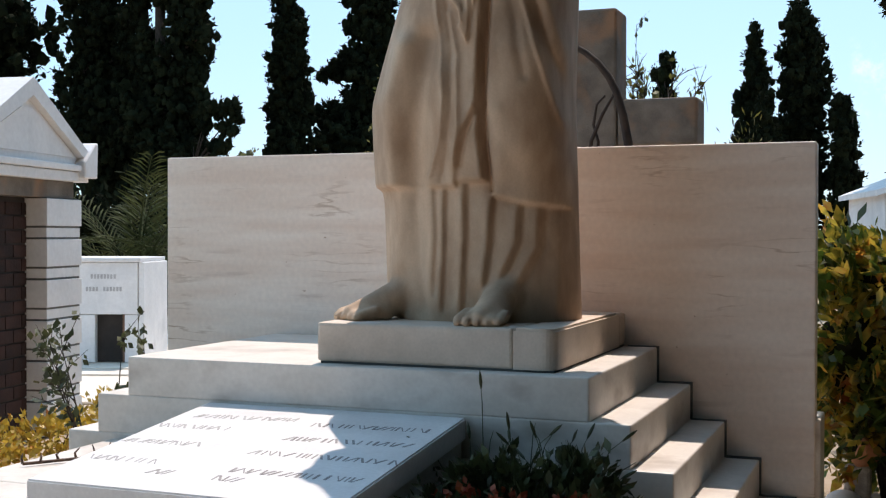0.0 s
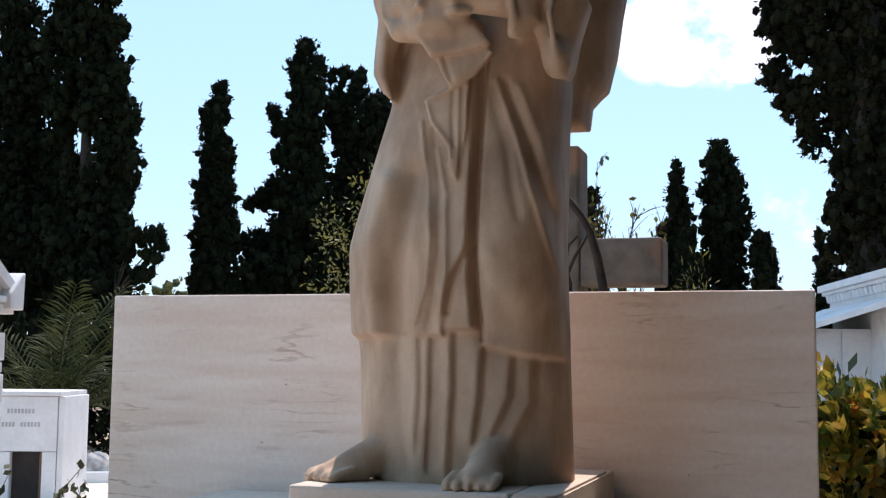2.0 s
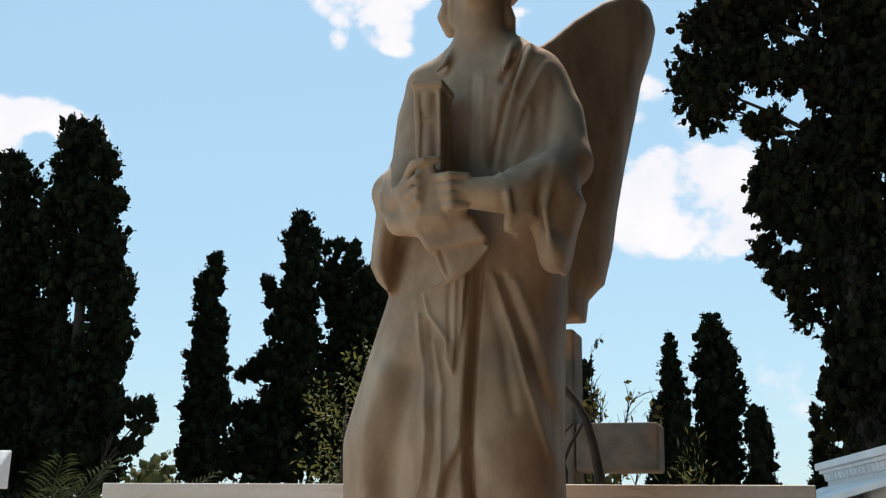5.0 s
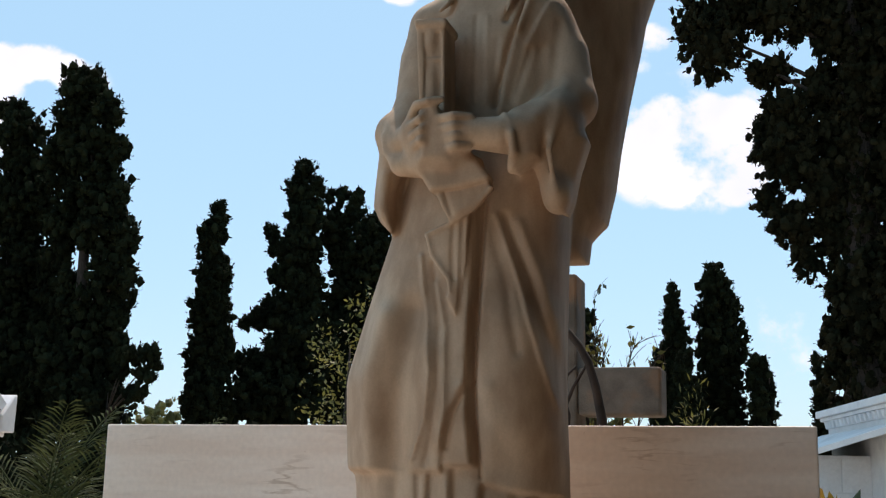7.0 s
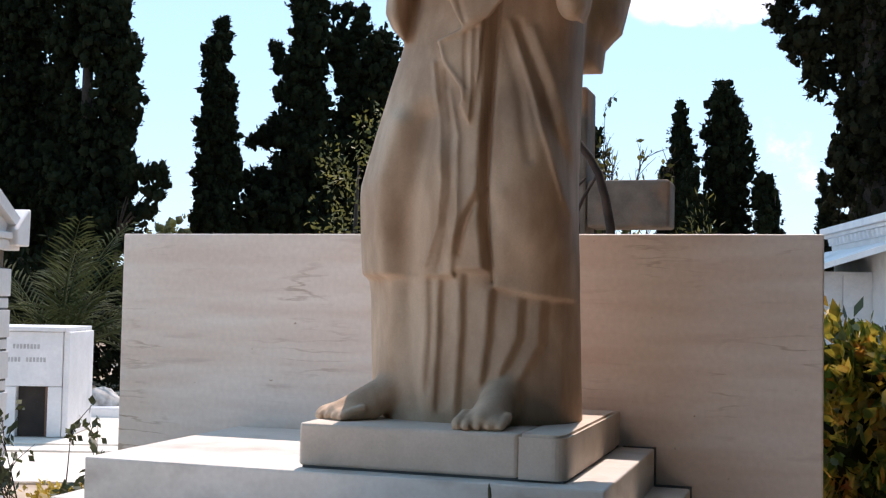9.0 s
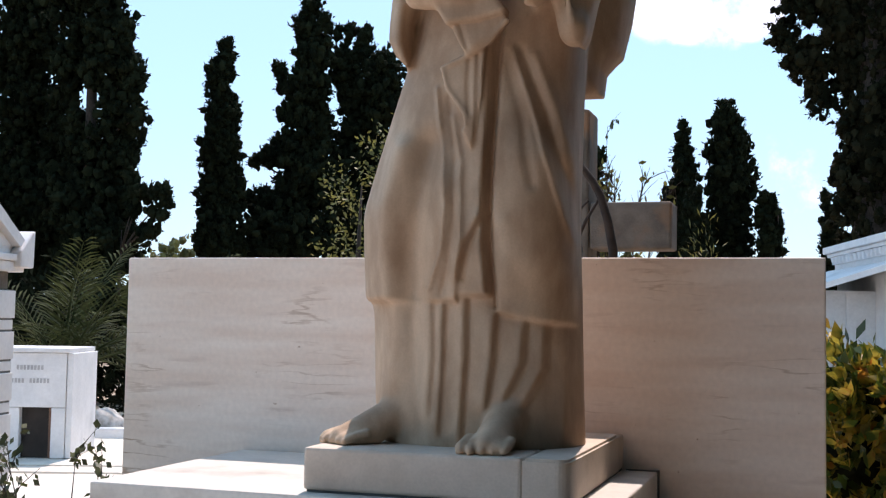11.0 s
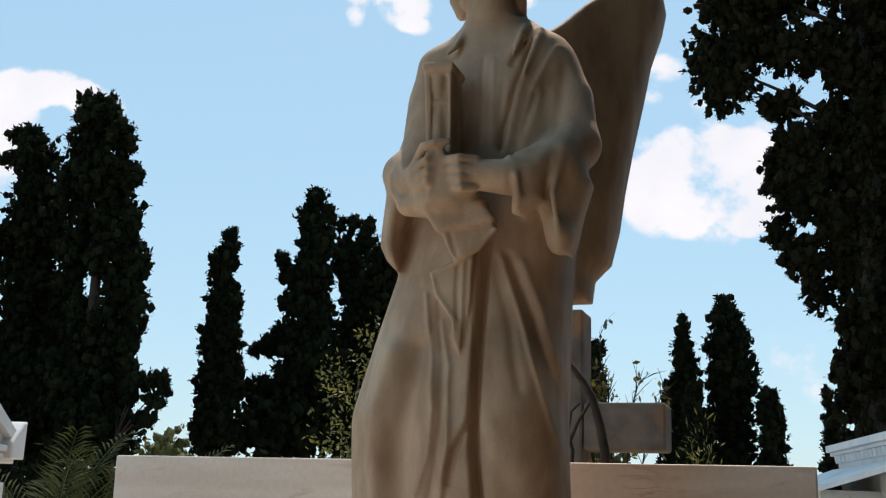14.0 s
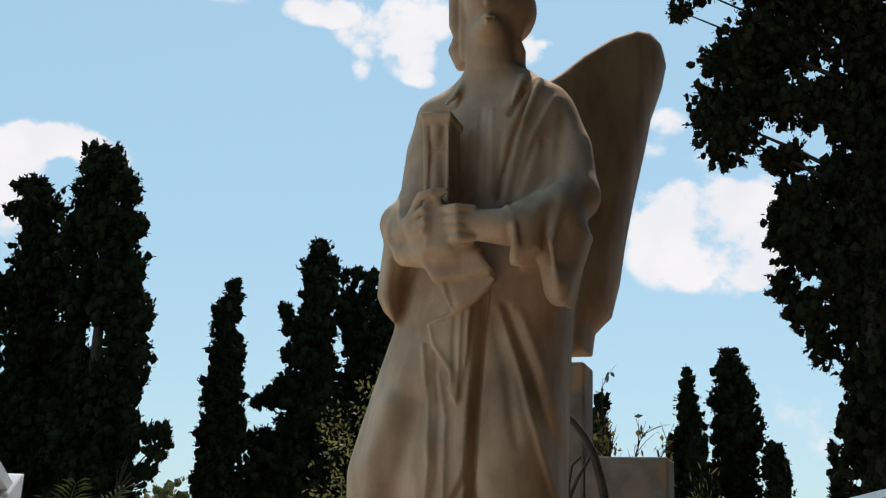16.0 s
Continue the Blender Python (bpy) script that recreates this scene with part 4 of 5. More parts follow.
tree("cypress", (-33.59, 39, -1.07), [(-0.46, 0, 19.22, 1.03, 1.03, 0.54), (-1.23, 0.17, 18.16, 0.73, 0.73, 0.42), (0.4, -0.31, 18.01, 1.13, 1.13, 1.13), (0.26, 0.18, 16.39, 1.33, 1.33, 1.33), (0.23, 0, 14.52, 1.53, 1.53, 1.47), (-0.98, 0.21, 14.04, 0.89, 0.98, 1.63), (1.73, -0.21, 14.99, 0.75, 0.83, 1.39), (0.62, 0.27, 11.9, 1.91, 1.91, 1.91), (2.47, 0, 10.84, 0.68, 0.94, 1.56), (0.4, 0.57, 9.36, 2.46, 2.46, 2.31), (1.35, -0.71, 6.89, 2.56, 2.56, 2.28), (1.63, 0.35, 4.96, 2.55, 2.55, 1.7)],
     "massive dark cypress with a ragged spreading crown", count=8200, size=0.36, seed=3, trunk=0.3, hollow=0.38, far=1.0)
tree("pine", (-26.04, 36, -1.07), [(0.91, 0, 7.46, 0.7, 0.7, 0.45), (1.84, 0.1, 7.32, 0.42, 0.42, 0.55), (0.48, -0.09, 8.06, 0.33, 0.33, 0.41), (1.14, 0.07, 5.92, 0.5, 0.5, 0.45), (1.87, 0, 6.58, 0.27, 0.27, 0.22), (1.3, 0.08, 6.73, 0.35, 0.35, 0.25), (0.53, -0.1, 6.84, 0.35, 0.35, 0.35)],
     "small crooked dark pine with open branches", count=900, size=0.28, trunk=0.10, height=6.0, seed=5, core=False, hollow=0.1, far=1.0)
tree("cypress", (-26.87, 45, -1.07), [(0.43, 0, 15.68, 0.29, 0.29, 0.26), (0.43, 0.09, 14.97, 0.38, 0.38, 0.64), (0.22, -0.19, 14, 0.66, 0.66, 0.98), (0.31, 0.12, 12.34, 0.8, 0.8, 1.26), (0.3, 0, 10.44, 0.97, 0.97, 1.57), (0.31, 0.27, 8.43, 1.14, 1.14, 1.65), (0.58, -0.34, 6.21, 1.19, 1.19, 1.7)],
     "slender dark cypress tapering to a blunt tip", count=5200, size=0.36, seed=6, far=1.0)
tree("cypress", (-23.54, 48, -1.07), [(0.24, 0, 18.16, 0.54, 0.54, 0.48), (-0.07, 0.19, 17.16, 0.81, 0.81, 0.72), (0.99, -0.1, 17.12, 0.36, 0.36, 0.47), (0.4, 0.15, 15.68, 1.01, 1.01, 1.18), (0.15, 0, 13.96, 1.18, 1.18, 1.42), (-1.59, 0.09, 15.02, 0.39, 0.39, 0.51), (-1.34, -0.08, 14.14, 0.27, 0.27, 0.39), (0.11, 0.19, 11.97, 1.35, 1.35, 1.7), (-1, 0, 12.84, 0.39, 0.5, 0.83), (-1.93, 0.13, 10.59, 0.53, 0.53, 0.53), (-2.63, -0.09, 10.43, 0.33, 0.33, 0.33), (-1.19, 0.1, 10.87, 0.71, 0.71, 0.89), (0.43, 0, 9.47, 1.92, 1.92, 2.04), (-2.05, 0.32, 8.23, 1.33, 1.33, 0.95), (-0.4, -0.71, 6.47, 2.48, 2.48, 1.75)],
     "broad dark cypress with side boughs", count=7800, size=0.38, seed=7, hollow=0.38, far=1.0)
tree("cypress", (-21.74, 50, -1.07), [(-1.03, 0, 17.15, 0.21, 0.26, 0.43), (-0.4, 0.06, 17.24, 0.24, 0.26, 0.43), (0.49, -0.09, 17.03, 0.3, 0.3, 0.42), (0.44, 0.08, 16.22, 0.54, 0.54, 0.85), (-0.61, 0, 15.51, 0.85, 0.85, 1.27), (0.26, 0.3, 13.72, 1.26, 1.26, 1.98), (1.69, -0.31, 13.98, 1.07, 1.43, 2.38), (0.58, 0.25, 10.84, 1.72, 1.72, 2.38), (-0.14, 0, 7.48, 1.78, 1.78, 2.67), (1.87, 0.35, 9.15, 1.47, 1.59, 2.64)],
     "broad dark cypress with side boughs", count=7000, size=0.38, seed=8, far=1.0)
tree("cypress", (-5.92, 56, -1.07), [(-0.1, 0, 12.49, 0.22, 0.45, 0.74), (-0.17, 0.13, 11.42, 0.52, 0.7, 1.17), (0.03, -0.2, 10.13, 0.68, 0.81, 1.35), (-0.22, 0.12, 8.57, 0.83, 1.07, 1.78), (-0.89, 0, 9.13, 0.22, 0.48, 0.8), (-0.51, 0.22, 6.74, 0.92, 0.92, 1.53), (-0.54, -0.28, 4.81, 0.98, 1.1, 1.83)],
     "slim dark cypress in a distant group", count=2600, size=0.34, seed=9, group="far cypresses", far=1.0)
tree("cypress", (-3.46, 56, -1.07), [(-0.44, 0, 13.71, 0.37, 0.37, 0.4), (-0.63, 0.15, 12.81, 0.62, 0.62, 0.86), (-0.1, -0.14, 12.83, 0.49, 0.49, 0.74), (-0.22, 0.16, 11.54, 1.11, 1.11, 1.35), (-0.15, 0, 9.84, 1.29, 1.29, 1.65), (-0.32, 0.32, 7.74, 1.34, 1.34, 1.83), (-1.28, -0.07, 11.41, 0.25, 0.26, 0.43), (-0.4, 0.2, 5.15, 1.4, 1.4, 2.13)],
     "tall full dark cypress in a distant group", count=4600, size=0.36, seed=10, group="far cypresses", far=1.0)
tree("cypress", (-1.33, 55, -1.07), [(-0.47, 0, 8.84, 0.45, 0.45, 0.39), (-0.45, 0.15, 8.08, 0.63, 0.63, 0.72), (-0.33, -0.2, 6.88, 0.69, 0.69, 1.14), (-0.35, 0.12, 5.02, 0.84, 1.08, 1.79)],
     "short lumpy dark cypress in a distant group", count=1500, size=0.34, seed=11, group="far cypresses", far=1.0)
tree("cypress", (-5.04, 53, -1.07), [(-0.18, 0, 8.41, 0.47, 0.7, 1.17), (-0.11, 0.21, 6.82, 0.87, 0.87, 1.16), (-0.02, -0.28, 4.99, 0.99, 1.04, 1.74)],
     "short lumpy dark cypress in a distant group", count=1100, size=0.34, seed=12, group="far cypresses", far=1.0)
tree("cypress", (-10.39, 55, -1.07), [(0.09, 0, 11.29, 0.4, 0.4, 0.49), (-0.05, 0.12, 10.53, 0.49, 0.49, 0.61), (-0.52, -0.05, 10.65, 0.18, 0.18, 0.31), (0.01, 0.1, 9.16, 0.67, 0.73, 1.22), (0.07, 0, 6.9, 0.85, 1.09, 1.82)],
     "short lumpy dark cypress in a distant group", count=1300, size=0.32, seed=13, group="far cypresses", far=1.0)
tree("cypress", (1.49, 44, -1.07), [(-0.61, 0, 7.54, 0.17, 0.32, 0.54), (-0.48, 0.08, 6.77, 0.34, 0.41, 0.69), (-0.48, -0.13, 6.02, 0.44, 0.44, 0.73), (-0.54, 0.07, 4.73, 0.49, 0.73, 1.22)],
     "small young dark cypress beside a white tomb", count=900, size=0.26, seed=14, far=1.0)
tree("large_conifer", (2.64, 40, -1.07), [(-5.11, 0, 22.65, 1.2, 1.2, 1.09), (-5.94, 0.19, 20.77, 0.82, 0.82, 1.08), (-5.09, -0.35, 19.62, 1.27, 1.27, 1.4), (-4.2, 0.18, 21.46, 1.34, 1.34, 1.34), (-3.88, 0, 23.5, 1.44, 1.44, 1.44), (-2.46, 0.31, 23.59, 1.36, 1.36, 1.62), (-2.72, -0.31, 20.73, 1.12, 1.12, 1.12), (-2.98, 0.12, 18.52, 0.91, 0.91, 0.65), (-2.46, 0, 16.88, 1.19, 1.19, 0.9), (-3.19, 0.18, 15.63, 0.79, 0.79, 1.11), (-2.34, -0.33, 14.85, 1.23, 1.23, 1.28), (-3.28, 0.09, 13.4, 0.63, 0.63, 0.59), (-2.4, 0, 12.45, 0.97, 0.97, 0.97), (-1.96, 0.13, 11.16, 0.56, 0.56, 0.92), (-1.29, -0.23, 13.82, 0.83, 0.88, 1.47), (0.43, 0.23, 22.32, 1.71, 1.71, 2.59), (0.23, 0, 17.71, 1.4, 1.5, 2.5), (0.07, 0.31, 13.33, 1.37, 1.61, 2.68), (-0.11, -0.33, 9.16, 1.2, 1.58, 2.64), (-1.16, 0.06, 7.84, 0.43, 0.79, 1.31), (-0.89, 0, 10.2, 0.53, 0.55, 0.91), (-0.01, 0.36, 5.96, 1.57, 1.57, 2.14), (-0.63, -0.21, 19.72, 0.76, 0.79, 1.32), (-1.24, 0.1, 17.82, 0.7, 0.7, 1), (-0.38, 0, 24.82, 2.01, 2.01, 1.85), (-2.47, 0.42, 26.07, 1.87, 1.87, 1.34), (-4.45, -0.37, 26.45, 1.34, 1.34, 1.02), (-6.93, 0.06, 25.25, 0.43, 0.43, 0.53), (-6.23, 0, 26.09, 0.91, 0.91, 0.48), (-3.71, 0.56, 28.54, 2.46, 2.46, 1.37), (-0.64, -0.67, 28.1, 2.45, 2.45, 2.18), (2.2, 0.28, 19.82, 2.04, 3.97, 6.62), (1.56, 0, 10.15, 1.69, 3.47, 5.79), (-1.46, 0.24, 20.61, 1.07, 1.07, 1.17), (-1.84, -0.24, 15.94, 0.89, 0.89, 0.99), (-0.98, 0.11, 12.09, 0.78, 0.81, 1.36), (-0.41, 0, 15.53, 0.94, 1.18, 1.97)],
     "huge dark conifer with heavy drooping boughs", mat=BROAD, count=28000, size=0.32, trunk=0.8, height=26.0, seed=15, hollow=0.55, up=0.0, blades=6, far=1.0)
# lighter trees and hedges
tree("leafy_tree", (-3.9, 6.2, 0), [(0, 0, 2.3, 0.5, 0.5, 0.7), (0.3, 0, 3.1, 0.35, 0.4, 0.5), (-0.2, 0, 2.9, 0.25, 0.3, 0.25), (0.1, 0, 1.5, 0.5, 0.5, 0.5)],
     "loose yellow-green citrus-like tree behind the wall", OLIVE, count=800, size=0.11, trunk=0.05, height=2.9, seed=16, hollow=0.2, core=False, blades=4, aspect=2.0, up=0.2, clump=0, far=1.4)
tree("shrub", (-9.5, 12.0, 0), [(0, 0, 2.3, 0.45, 0.4, 0.5), (0.5, 0, 1.8, 0.5, 0.5, 0.6), (-0.1, 0, 1.2, 0.7, 0.6, 0.8)], "yellow-green shrub in front of dark cypresses", OLIVE, count=900, size=0.13, trunk=0.05, seed=17, category="shrub", height=2, far=1.5)
tree("shrub", (-1.58, 7.0, 0), [(0, 0, 2.6, 0.35, 0.3, 0.35), (0.1, 0, 2.0, 0.5, 0.4, 0.5), (0, 0, 1.2, 0.6, 0.5, 0.8)], "yellow-green shrub behind the stone cross", OLIVE, count=900, size=0.10, trunk=0.04, seed=18, category="shrub", height=2.2, far=1.3)
tree("shrub", (-0.2, 4.4, 0), [(0, 0, 1.75, 0.14, 0.2, 0.55), (0, 0, 1.1, 0.4, 0.3, 0.8)], "thin grassy shrub beside the stone cross", OLIVE, count=420, size=0.14, trunk=0.03, seed=19, category="shrub", height=1.6, core=False, aspect=6, clump=0, far=1.3)

rng = np.random.default_rng(21)
pts, nor = lobe_points([(x * 1.72, 54 + R.normal(0, 1), 0.6, 3.4, 2.0, 2.6 + R.uniform(0, 0.5)) for x in np.arange(-40, -4, 1.7)] +
                       [(x * 1.72, 60 + R.normal(0, 1), 0.4, 3.4, 2.0, 2.4 + R.uniform(0, 0.6)) for x in np.arange(-4, 30, 1.9)], 14000, rng, 0.7)
tagged(new("far_woods", leaf_mesh("far_woods", pts, nor, 0.6, CYPRESS, rng, 4)), "dark distant hedge and undergrowth along the cemetery", "hedge", kind="stuff")
pts, nor = lobe_points([(x * 1.5, 23 + R.normal(0, 0.7), 0.7, 1.7, 1.2, 1.6 + R.uniform(0, 0.6)) for x in np.arange(-18, -7.4, 0.9)], 7000, rng, 0.6)
tagged(new("hedge", leaf_mesh("hedge", pts, nor, 0.3, CYPRESS, rng, 4)), "dense dark hedge behind the palm and tombs", "hedge", kind="stuff")

# tree columns out of view, added to cut skylight from right and behind
ring = []
for x, y, h in ((3.2, -4.0, 17), (3.3, -1.8, 17), (3.1, -6.4, 16), (3.9, 0.6, 16), (5.6, 3.0, 12), (4.2, -8.2, 18), (2.4, -8.6, 18), (0.6, -9.4, 17), (-2.8, -11.6, 12), (7.5, 5.5, 11)):
    ring += [(x, y, z, 1.5, 1.5, 1.7) for z in np.arange(1.2, h, 2.1)]
pts, nor = lobe_points(ring, 9500, rng, 0.6)
tagged(new("surrounding_woods", clump_mesh("surrounding_woods", pts, nor, 0.8, CYPRESS, rng, 0.6, 3, 1.8)), "unseen dark foliage added to block skylight from the right and behind", "hedge", kind="stuff")

# ---- neighbouring tombs ----
GROWN = 1.5


def out_there(x, y):
    """A spot on the lower terrace."""
    return (VIEW[0] + GROWN * (x - VIEW[0]), VIEW[1] + GROWN * (y - VIEW[1]), -0.735)



def mausoleum():
    ob = root("mausoleum", out_there(-4.49, 1.18), "small white marble mausoleum with pediment and dark brick doorway", "mausoleum", turn=11)
    ob.scale = (GROWN,) * 3
    part("core_wall", box(-2.4, -0.19, -1.12, 0.32, 0.0, 1.72, 0.01), WHITE_TOMB, ob)
    for y0, y1 in ((-0.13, 0.36), (-1.16, -0.80)):
        z, pillar = 1.64, part("pillar", box(-0.17, -0.012, y0 + 0.012, y1 - 0.012, 0.0, 1.64, 0), JOINT, ob, "shadowed joints of a block pillar")
        while z > 0.02:
            for h, inset in ((0.2, 0.0), (0.079, 0.009)):
                lo = max(z - h, 0.0)
                if z - lo > 0.03:
                    part("stone_block", box(-0.18, -inset, y0 + inset, y1 - inset, lo + 0.007, z - 0.007, 0.004), WHITE_TOMB, pillar)
                z = lo
    # dark grey on a white tomb: shade below the cornice put into the colour
    part("lintel", box(-0.16, -0.03, -1.10, 0.30, 1.64, 1.76, 0.005), GREY_STONE, ob, "lintel coloured dark grey for the shade under the cornice")
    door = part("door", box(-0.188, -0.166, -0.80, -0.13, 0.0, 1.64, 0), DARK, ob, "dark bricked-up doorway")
    for i in range(17):
        for j in range(4):
            off = 0.1 if i % 2 else 0.0
            y0 = -0.80 + j * 0.205 + off
            y1 = min(y0 + 0.195, -0.13)
            if y1 - y0 > 0.03:
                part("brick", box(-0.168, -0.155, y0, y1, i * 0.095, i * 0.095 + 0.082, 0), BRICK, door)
    part("cornice", box(-2.5, 0.03, -1.22, 0.41, 1.76, 1.83, 0.008), WHITE_TOMB, ob)
    part("cornice", box(-2.54, 0.05, -1.25, 0.44, 1.834, 1.88, 0.008), WHITE_TOMB, ob)

    def gable(half, top, x0, x1, z0):
        bm = bmesh.new()
        rings = [[bm.verts.new((x, -0.4 + dy, z)) for dy, z in ((-half, z0), (half, z0), (0, top))] for x in (x0, x1)]
        bm.faces.new(rings[0][::-1])
        bm.faces.new(rings[1])
        for k in range(3):
            bm.faces.new((rings[0][k], rings[0][(k + 1) % 3], rings[1][(k + 1) % 3], rings[1][k]))
        bmesh.ops.recalc_face_normals(bm, faces=bm.faces[:])
        return bm
    part("tympanum", gable(0.78, 2.30, -2.4, 0.0, 1.882), WHITE_TOMB, ob)
    for side in (-1, 1):
        bm = bmesh.new()
        prof = [(0.84, 1.884), (0.84, 1.93), (0.0, 2.42), (0.0, 2.30), (0.78, 1.884)]
        a = [bm.verts.new((-2.5, -0.4 + side * y, z)) for y, z in prof]
        b = [bm.verts.new((0.055, -0.4 + side * y, z)) for y, z in prof]
        bm.faces.new(a[::-1])
        bm.faces.new(b)
        for k in range(5):
            bm.faces.new((a[k], a[(k + 1) % 5], b[(k + 1) % 5], b[k]))
        bmesh.ops.recalc_face_normals(bm, faces=bm.faces[:])
        part("raking_cornice", bm, WHITE_TOMB, ob)
        bm = bmesh.new()
        prof = [(0.64, 1.93), (0.08, 2.22), (0.0, 2.22), (0.0, 1.93)]
        inner = [bm.verts.new((0.003, -0.4 + side * y, z)) for y, z in prof]
        bm.faces.new(inner)
        moved = bmesh.ops.extrude_face_region(bm, geom=bm.faces[:])
        for v in moved["geom"]:
            if isinstance(v, bmesh.types.BMVert):
                v.co.x += 0.012
        bmesh.ops.recalc_face_normals(bm, faces=bm.faces[:])
        part("tympanum_panel", bm, WHITE_TOMB, ob)
        bm = bmesh.new()
        c = -0.4 + side * 0.76
        prof = [(c + side * 0.09, 1.79), (c + side * 0.10, 2.05), (c + side * 0.06, 2.04), (c - side * 0.10, 1.90), (c - side * 0.10, 1.79)]
        a = [bm.verts.new((-0.06, y, z)) for y, z in prof]
        b = [bm.verts.new((0.08, y, z)) for y, z in prof]
        bm.faces.new(a[::-1])
        bm.faces.new(b)
        for k in range(5):
            bm.faces.new((a[k], a[(k + 1) % 5], b[(k + 1) % 5], b[k]))
        bmesh.ops.recalc_face_normals(bm, faces=bm.faces[:])
        bmesh.ops.bevel(bm, geom=bm.edges[:], offset=0.008, segments=1, affect="EDGES")
        part("acroterion", bm, WHITE_TOMB, ob)


mausoleum()


def family_tomb():
    ob = root("family_tomb", out_there(-6.38, 4.85), "low white marble family tomb with a dark opening", "tomb", turn=20)
    ob.scale = (GROWN,) * 3
    part("side_panel", box(-0.06, 0.0, -0.002, 0.95, 0.06, 1.10, 0.01), WHITE_TOMB, ob)
    part("back_block", box(-1.1, -0.064, 0.12, 0.95, 0.06, 1.08, 0.01), WHITE_TOMB, ob)
    part("top_slab", box(-1.14, -0.03, -0.05, 0.97, 1.102, 1.145, 0.008), WHITE_TOMB, ob)
    lintel = part("lintel", box(-1.1, -0.064, -0.02, 0.116, 0.56, 1.098, 0.008), WHITE_TOMB, ob)
    part("post", box(-0.20, -0.064, -0.015, 0.116, 0.06, 0.556, 0.006), WHITE_TOMB, ob)
    part("post", box(-0.75, -0.51, -0.015, 0.116, 0.06, 0.556, 0.006), WHITE_TOMB, ob)
    part("post", box(-1.1, -0.95, -0.015, 0.116, 0.06, 0.556, 0.006), WHITE_TOMB, ob)
    # solid near-black panel: the shade inside the opening is put into its colour
    door = part("door", box(-0.51, -0.20, 0.07, 0.116, 0.06, 0.556, 0.004), DARK, ob, "near-black panel standing in for the tomb's unlit opening")
    part("door_frame", box(-0.232, -0.204, 0.02, 0.068, 0.06, 0.553, 0.003), DOOR, door, "brown wooden frame")
    for y, x0, x1 in ((0.93, -0.55, -0.28), (0.80, -0.60, -0.47), (0.80, -0.42, -0.22)):
        x = x0
        while x < x1:
            part("letter_bar", box(x, x + 0.022, -0.024, -0.019, y, y + 0.045, 0), PALE_LETTER, lintel)
            x += 0.034
    step = root("paved_terrace", out_there(-6.38, 4.85), "white stone terrace with shallow steps before the tomb", "terrace", turn=20)
    step.scale = (GROWN,) * 3
    part("paving_slab", box(-2.6, 1.6, -0.45, 3.2, 0.0, 0.055, 0.006), PAVING, step)
    part("paving_slab", box(-2.6, 1.25, -0.85, -0.455, 0.0, 0.04, 0.006), PAVING, step)
    part("paving_slab", box(-2.6, 2.4, -2.6, -0.86, 0.0, 0.022, 0.006), PAVING, step)
    part("paving_slab", box(1.61, 3.2, -0.85, 3.2, 0.0, 0.028, 0.006), PAVING, step)


family_tomb()
low = root("low_tomb", out_there(-7.5, 6.65), "low white stone border with a rough boulder behind", "tomb", turn=20)
low.scale = (GROWN,) * 3
part("border", box(-0.55, 1.6, 0.0, 0.22, 0.0, 0.17, 0.012), WHITE_TOMB, low)


def boulder(name, at, radii, mat, label, seed):
    bm = blob((0, 0, radii[2] * 0.8), radii, None, (0, 0, 20 * seed), 3)
    for v in bm.verts:
        v.co += v.co.normalized() * (0.22 * noise.noise(v.co * 4 + Vector((seed, 0, 0))) + 0.1 * noise.noise(v.co * 11)) * min(radii)
        v.co.z = max(v.co.z, 0)
    ob = part(name, bm, mat, None, "", True)
    ob.location = at
    ob.scale = (GROWN if at[0] < -5 else 1.0,) * 3
    return tagged(ob, label, "rock")


ROCK = material("pale_rock", (0.30, 0.27, 0.24), (0.62, 0.59, 0.55), scale=9, rough=0.95, bump=0.8)
boulder("boulder", out_there(-7.45, 7.05), (0.26, 0.22, 0.20), ROCK, "rough pale boulder among dry plants", 1)
boulder("boulder", out_there(-7.15, 7.2), (0.2, 0.2, 0.17), ROCK, "rough pale boulder among dry plants", 2)
boulder("stone", (0.80, 0.62, 0), (0.10, 0.08, 0.05), WHITE_TOMB, "broken white stone on the soil", 3)
boulder("stone", (0.90, 0.55, 0), (0.06, 0.05, 0.035), WHITE_TOMB, "broken white stone on the soil", 4)


def stone_cross():
    ob = root("stone_cross", (-1.02, 2.85, -0.0), "large weathered grey stone cross behind the wall", "cross")
    part("post", box(-0.16, 0.16, 0.0, 0.34, 0.4, 2.985, 0.02), GREY_STONE, ob)
    part("arm", box(0.163, 0.735, 0.01, 0.33, 1.995, 2.325, 0.02), GREY_STONE, ob)
    part("arm", box(-0.775, -0.163, 0.01, 0.33, 1.995, 2.31, 0.02), GREY_STONE, ob)
    part("foot_block", box(-0.5, 0.5, -0.2, 0.55, 0.0, 0.4, 0.02), GREY_STONE, ob)


stone_cross()


